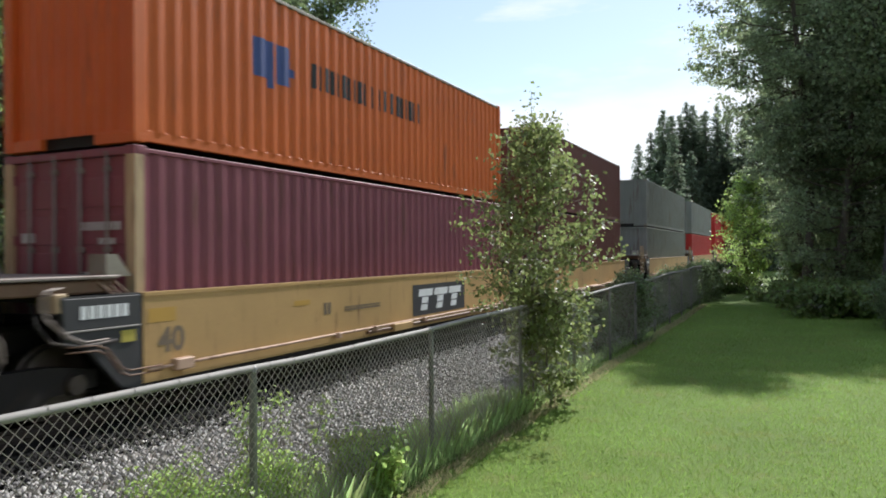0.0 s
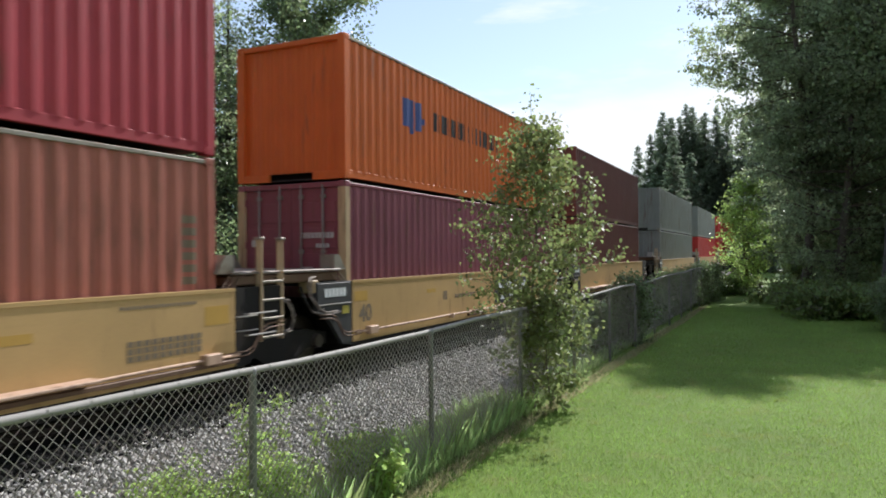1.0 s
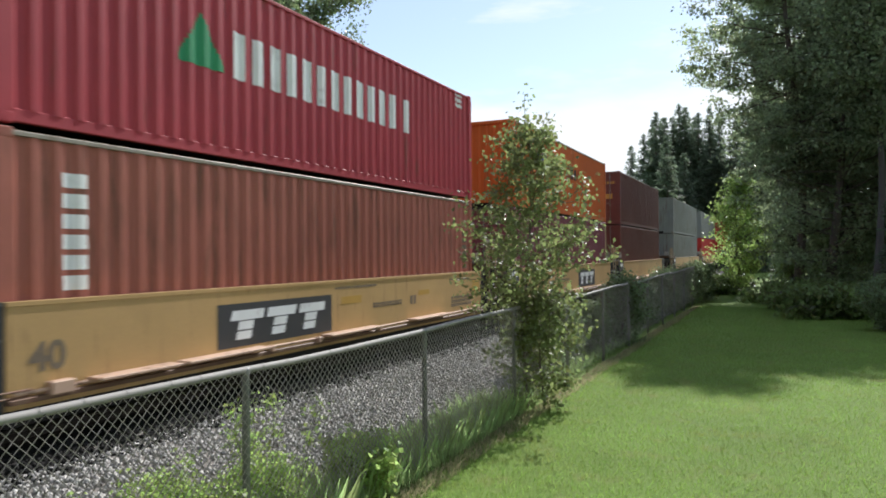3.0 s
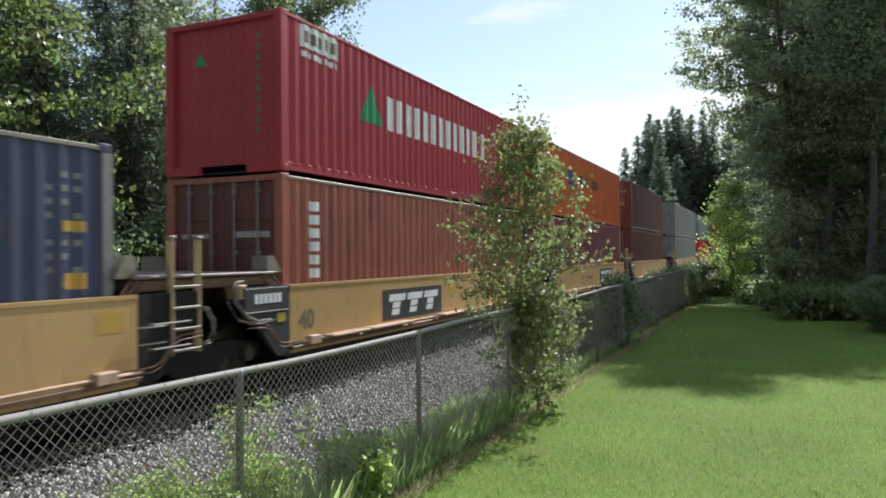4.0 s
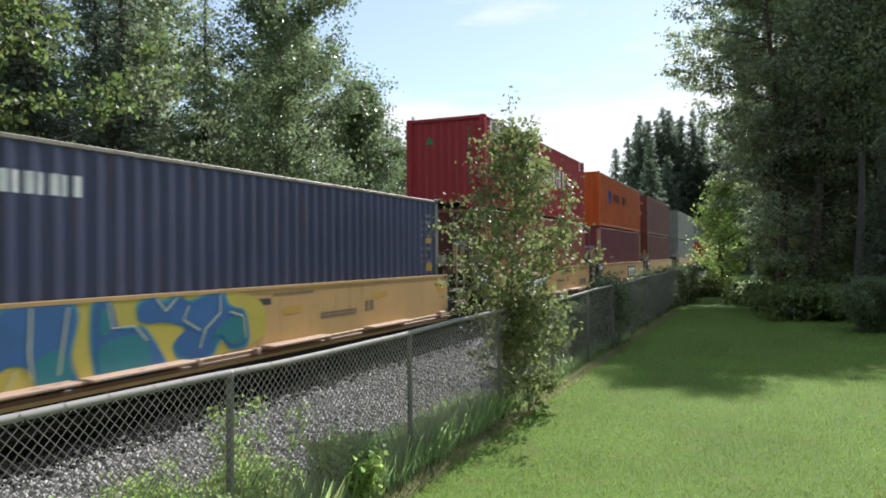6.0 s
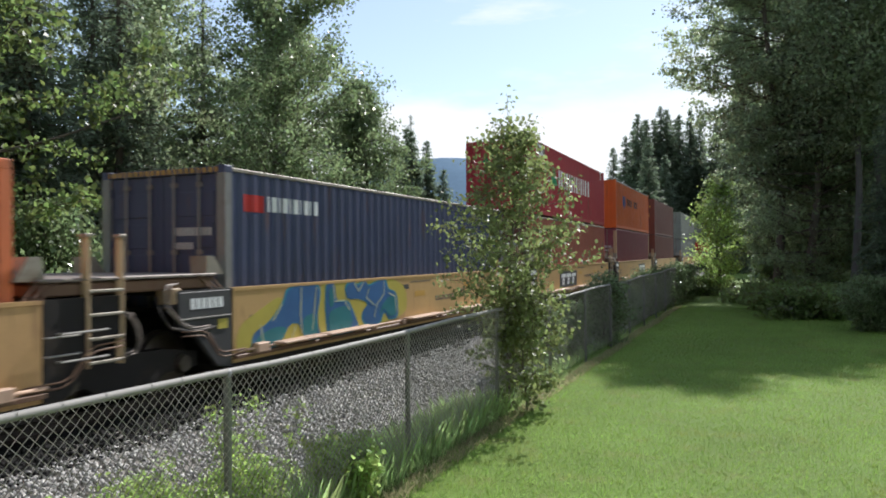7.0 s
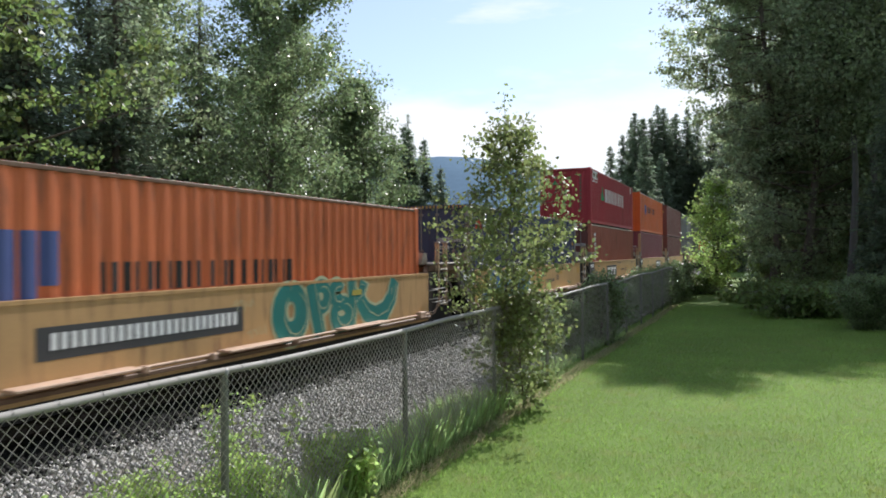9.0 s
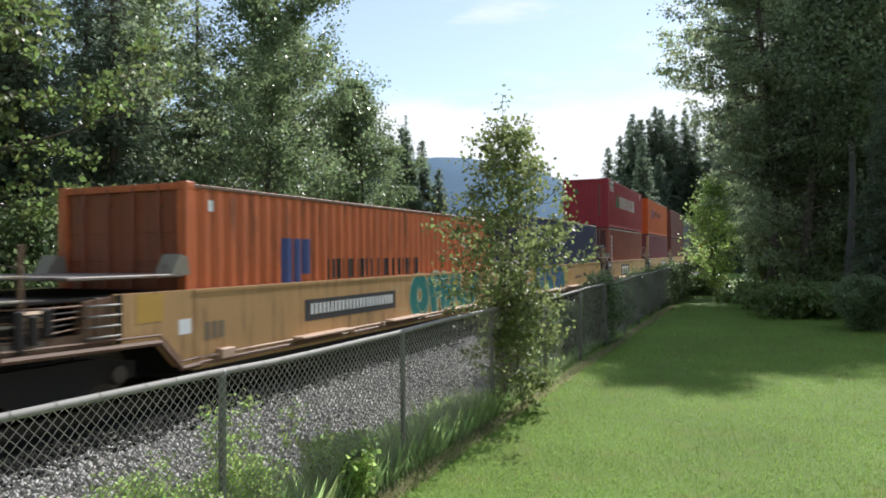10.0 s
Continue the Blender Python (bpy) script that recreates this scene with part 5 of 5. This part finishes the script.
for x, y, turn in ((6, 42, 1.0), (11, 43, 2.0), (3.6, 43.5, 4.0), (15, 41, 0.2)):
    copy_thing(shade_tree, Matrix.Translation(at_ground(x, y)) @ Matrix.Rotation(turn, 4, "Z"))
for x, y, turn in ((4, 58, 2.0), (8, 60, 3.0), (13, 55, 4.0), (1.6, 62, 5.0), (18, 52, 0.2)):
    copy_thing(spruce, Matrix.Translation(at_ground(x, y)) @ Matrix.Rotation(turn, 4, "Z"))
front = tree("broadleaf_tree", broadleaf(38, 20.5, 8.4, 0.27, 78, 0.2, 1.0, 0.28, peak=0.4, trunk=0.2, each=42, taper=0.6, level=0.8, squash=0.5), "leaf_shade", "tall broadleaved tree with a high crown over the lawn's end", "tree", at_ground(0.6, 40.5))
poplar = tree("poplar", broadleaf(37, 15.5, 6.0, 0.5, 40, 0.2, 1.0, 0.4, lean=(-0.03, 0.0), peak=0.5, trunk=0.15, each=30), "leaf_shade", "tall poplar with a long bare grey trunk", "tree", at_ground(3.9, 36.5), bark="pale_bark")
copy_thing(poplar, Matrix.Translation(at_ground(5.0, 38)) @ Matrix.Rotation(2.0, 4, "Z"))
copy_thing(spruce, Matrix.Translation(at_ground(5.0, 33.5)) @ Matrix.Scale(0.72, 4))
copy_thing(shade_tree, Matrix.Translation(at_ground(2.4, 39.5)) @ Matrix.Rotation(2.4, 4, "Z"))
far_spruce = tree("spruce", conifer(23, 27, 8.4, 0.75, 0.03, 1.0), "needle", "tall dark spruce in a far stand beyond the track", "tree", (-17.8, 118, -2.6), group="far spruces")
for x, y, turn in ((-20.2, 121, 1), (-15.6, 121, 2), (-13.4, 119, 3), (-11.4, 118, 4), (-18.6, 131, 5), (-14.5, 133, 6), (-10.6, 132, 0.5), (-23.5, 128, 1.5), (-12.4, 108, 3.3), (-8.8, 124, 2.2), (-6.2, 120, 1.1), (-3.4, 118, 0.6), (-13.4, 98, 4.4), (-0.5, 112, 1.9), (2.5, 108, 2.8), (5.5, 112, 0.1), (0.8, 96, 5.5), (-1.6, 92, 3.9), (-16.6, 119.5, 2.9), (-14.5, 120, 0.9), (-12.4, 122, 5.2), (-19.2, 124, 4.1), (-10.0, 121, 3.1)):
    copy_thing(far_spruce, Matrix.Translation((x, y, -1.2 - 2.2 * math.sin(x * 3.7) ** 2 - (7.5 if y < 110 and x < -5 else 3.5 if x < -20 else 0))) @ Matrix.Rotation(turn, 4, "Z"))
light = tree("shrub_tree", broadleaf(33, 6.6, 3.0, 0.03, 40, 0.15, 1.0, 0.2, each=15), "leaf_weed", "sunlit light green small tree beside the fence", "tree", at_ground(-2.2, 44))

hedge = tree("hedge_shrub", broadleaf(34, 0.8, 3.4, 0.02, 34, 0.2, 1.0, 0.15, each=10, level=0.8, flat=0.85), "leaf_light", "dense green hedge shrub at the end of the lawn", "shrub", at_ground(1.5, 29.3), group="hedge shrubs")
for x, y, turn in ((0.9, 32.6, 1), (3.7, 31.0, 2), (5.8, 30, 3), (2.8, 34, 4), (7.6, 31, 5), (4.6, 35, 0.5), (0.4, 36.5, 2.2), (9.4, 31, 3.4)):
    copy_thing(hedge, Matrix.Translation(at_ground(x, y)) @ Matrix.Rotation(turn, 4, "Z"))
tree("round_shrub", broadleaf(39, 1.3, 2.2, 0.02, 40, 0.07, 1.0, 0.12, each=34), "leaf", "dense fine-leaved dark green shrub on the lawn", "shrub", at_ground(3.1, 25.0))

sap = tree("sapling", broadleaf(35, 4.45, 2.45, 0.25, 52, 0.08, 1.0, 0.085, peak=0.3, trunk=0.024, each=15, taper=0.8, thin=0.35, twig=0.005, tip=0.78), "leaf_pale", "young leafy sapling growing through the fence", "sapling", at_ground(-3.66, 11.0))

vine = tree("vine", broadleaf(36, 1.85, 1.1, 0.02, 20, 0.09, 1.0, 0.14, each=20), "leaf", "leafy vine growing over the far fence", "vine", at_ground(-3.95, 20.0), group="growth on the fence")
for x, y, turn in ((-4.5, 14.2, 2), (-4.6, 16.3, 0.5), (-4.4, 18.2, 3.3), (-4.5, 22.4, 1.2), (-4.6, 24.6, 5), (-4.4, 26.8, 2.7), (-4.5, 29, 0.2)):
    copy_thing(vine, Matrix.Translation(at_ground(x, y)) @ Matrix.Rotation(turn, 4, "Z") @ Matrix.Scale(0.72, 4))
for x, y, turn in ((-4.5, 31.5, 4), (-4.2, 34, 5), (-3.8, 36, 6), (-3.5, 38, 1)):
    copy_thing(vine, Matrix.Translation(at_ground(x, y)) @ Matrix.Rotation(turn, 4, "Z"))
copy_thing(hedge, Matrix.Translation(at_ground(-3.6, 43.5)) @ Matrix.Rotation(1.7, 4, "Z"))
copy_thing(hedge, Matrix.Translation(at_ground(-2.9, 45)) @ Matrix.Rotation(0.7, 4, "Z"))
tree("sapling_shoots", broadleaf(52, 1.75, 1.3, 0.14, 24, 0.095, 1.0, 0.08, trunk=0.012, each=6, twig=0.004, taper=0.5), "leaf_pale", "leafy shoots at the foot of the sapling", "shoots", at_ground(-3.4, 10.9))
tree("thin_shrub", broadleaf(57, 1.75, 1.7, 0.1, 18, 0.06, 1.0, 0.08, trunk=0.011, each=1, twig=0.0035), "leaf_pale", "thin sparse shrub with brown stems behind the fence", "shrub", at_ground(-4.25, 12.7))

# unseen trees added round the lawn and along the track to dim sky light
for x, y, turn in ((-16, -2, 0.6), (-15.5, -11, 2.6), (-22, -4, 1.0), (-23, -14, 2.0), (-19, -22, 3.0), (-3.0, -12, 4.0), (-9.5, -16, 2.2), (3, -13, 5.0), (10, -14, 0.3), (18, -18, 1.4)):
    copy_thing(big, Matrix.Translation(at_ground(x, y)) @ Matrix.Rotation(turn, 4, "Z") @ Matrix.Scale(0.85, 4))

# two more unseen trees, added to darken the far lawn and hedge
for x, y, turn in ((11, 31, 0.4), (11.5, 24, 2.1)):
    copy_thing(shade_tree, Matrix.Translation(at_ground(x, y)) @ Matrix.Rotation(turn, 4, "Z"))

# far hill, its blue haze painted into the colour
b = Build()
n = 60
v = []
for i in range(n + 1):
    x = -3200 + 3600 * i / n
    prof = [(-3200, 60), (-2000, 250), (-1550, 330), (-1150, 335), (-800, 275), (-480, 170), (-200, 70), (400, 10)]
    h = float(np.interp(x, [p[0] for p in prof], [p[1] for p in prof]))
    for k in range(7):
        w = k / 6
        v.append((x + 14 * math.sin(k * 3.1 + i), 1900 + 900 * w, 1.22 * h * math.sin(w * math.pi / 2) + 7 * math.sin(i * 0.9) * w))
b.v = v
b.f = [(i * 7 + k, (i + 1) * 7 + k, (i + 1) * 7 + k + 1, i * 7 + k + 1) for i in range(n) for k in range(6)]
solid("backdrop_hill", b, M["hill"], "distant wooded hill with blue haze painted into its colour", "hill", kind="structure", smooth=True)


# grasses and weeds
def blades(seed, pts, height, width, bend):
    r = np.random.RandomState(seed)
    n = len(pts)
    a = r.uniform(0, 6.283, n)
    d = np.stack([np.cos(a), np.sin(a), 0 * a], 1)
    s = np.stack([-np.sin(a), np.cos(a), 0 * a], 1)
    h = (height * r.uniform(0.5, 1.2, n))[:, None]
    w = (width * r.uniform(0.7, 1.3, n))[:, None]
    lean = d * h * (bend * r.uniform(0.3, 1.2, n))[:, None]
    z = np.array([0, 0, 1.0])
    return np.stack([pts - s * w / 2, pts + s * w / 2, pts + lean + z * h, pts + lean * 0.45 + z * h * 0.6 - s * w * 0.5], 1)


def scatter(seed, x0, x1, y0, y1, n, power=1.0):
    r = np.random.RandomState(seed)
    x, y = r.uniform(x0, x1, n), y0 + (y1 - y0) * r.uniform(0, 1, n) ** power
    z = np.array([ground_z(a, c) for a, c in zip(x, y)])
    return np.stack([x, y, z - 0.005], 1)


p = np.concatenate([scatter(41, -3.35, 6.5, 1.0, 34, 380000, 1.5), scatter(55, -3.35, 6.5, -5.0, 1.0, 45000)])
solid("lawn_grass", quads("lawn_grass", blades(42, p, 0.045, 0.005, 0.8)), M["grass"], "short mown lawn grass blades", "grass", kind="stuff")
p = np.concatenate([scatter(43, -4.1, -3.55, 5.0, 11, 3000, 1.0), scatter(49, -4.2, -3.75, 11, 22, 900, 1.0)])
p2 = scatter(45, -3.58, -3.26, 5.0, 34, 6500, 1.4)
solid("dry_edge", quads("dry_edge", blades(46, p2, 0.09, 0.006, 0.9)), M["straw"], "pale dry grass along the lawn's edge", "grass", kind="stuff")
solid("fence_grass", quads("fence_grass", blades(44, p, 0.30, 0.0028, 0.42)), M["tall_grass"], "tall uncut grass along the fence foot", "grass", kind="stuff")


w1 = tree("weed", weed(51, 0.98, 0.7, 0.040, 84), "leaf_weed", "leafy light green weeds at the fence foot", "weed", at_ground(-4.3, 4.3), group="weeds at the fence")
for x, y, t, size in ((-4.38, 3.85, 1, 0.9), (-4.34, 4.7, 2, 0.85)):
    copy_thing(w1, Matrix.Translation(at_ground(x, y)) @ Matrix.Rotation(t, 4, "Z") @ Matrix.Scale(size, 4))
stalk = tree("weed", weed(53, 1.25, 0.3, 0.055), "leaf_weed", "tall leafy weed stalk beside a fence post", "weed", at_ground(-4.2, 5.25), group="weeds at the fence")
clump = tree("weed", weed(54, 0.62, 0.45, 0.08), "leaf_weed", "broad-leaved bright green weed clump", "weed", at_ground(-3.85, 6.25), group="weeds at the fence")
copy_thing(clump, Matrix.Translation(at_ground(-4.1, 6.7)) @ Matrix.Rotation(2.1, 4, "Z"))
p3 = scatter(47, -4.6, -3.62, 5.2, 10.8, 3600, 1.0)
solid("tall_grass", quads("tall_grass", blades(48, p3, 0.46, 0.003, 0.4)), M["tall_grass"], "tall green grass at the fence foot", "grass", kind="stuff")


def motions():
    """The whole train rolls away along the track."""
    def gone(t):
        return 4.542 * t + 0.02213 * t * t
    for ob, y, x, z in movers:
        walk(ob, [(t, Matrix.Translation((x, y + gone(t), z))) for t in range(11)])


motions()
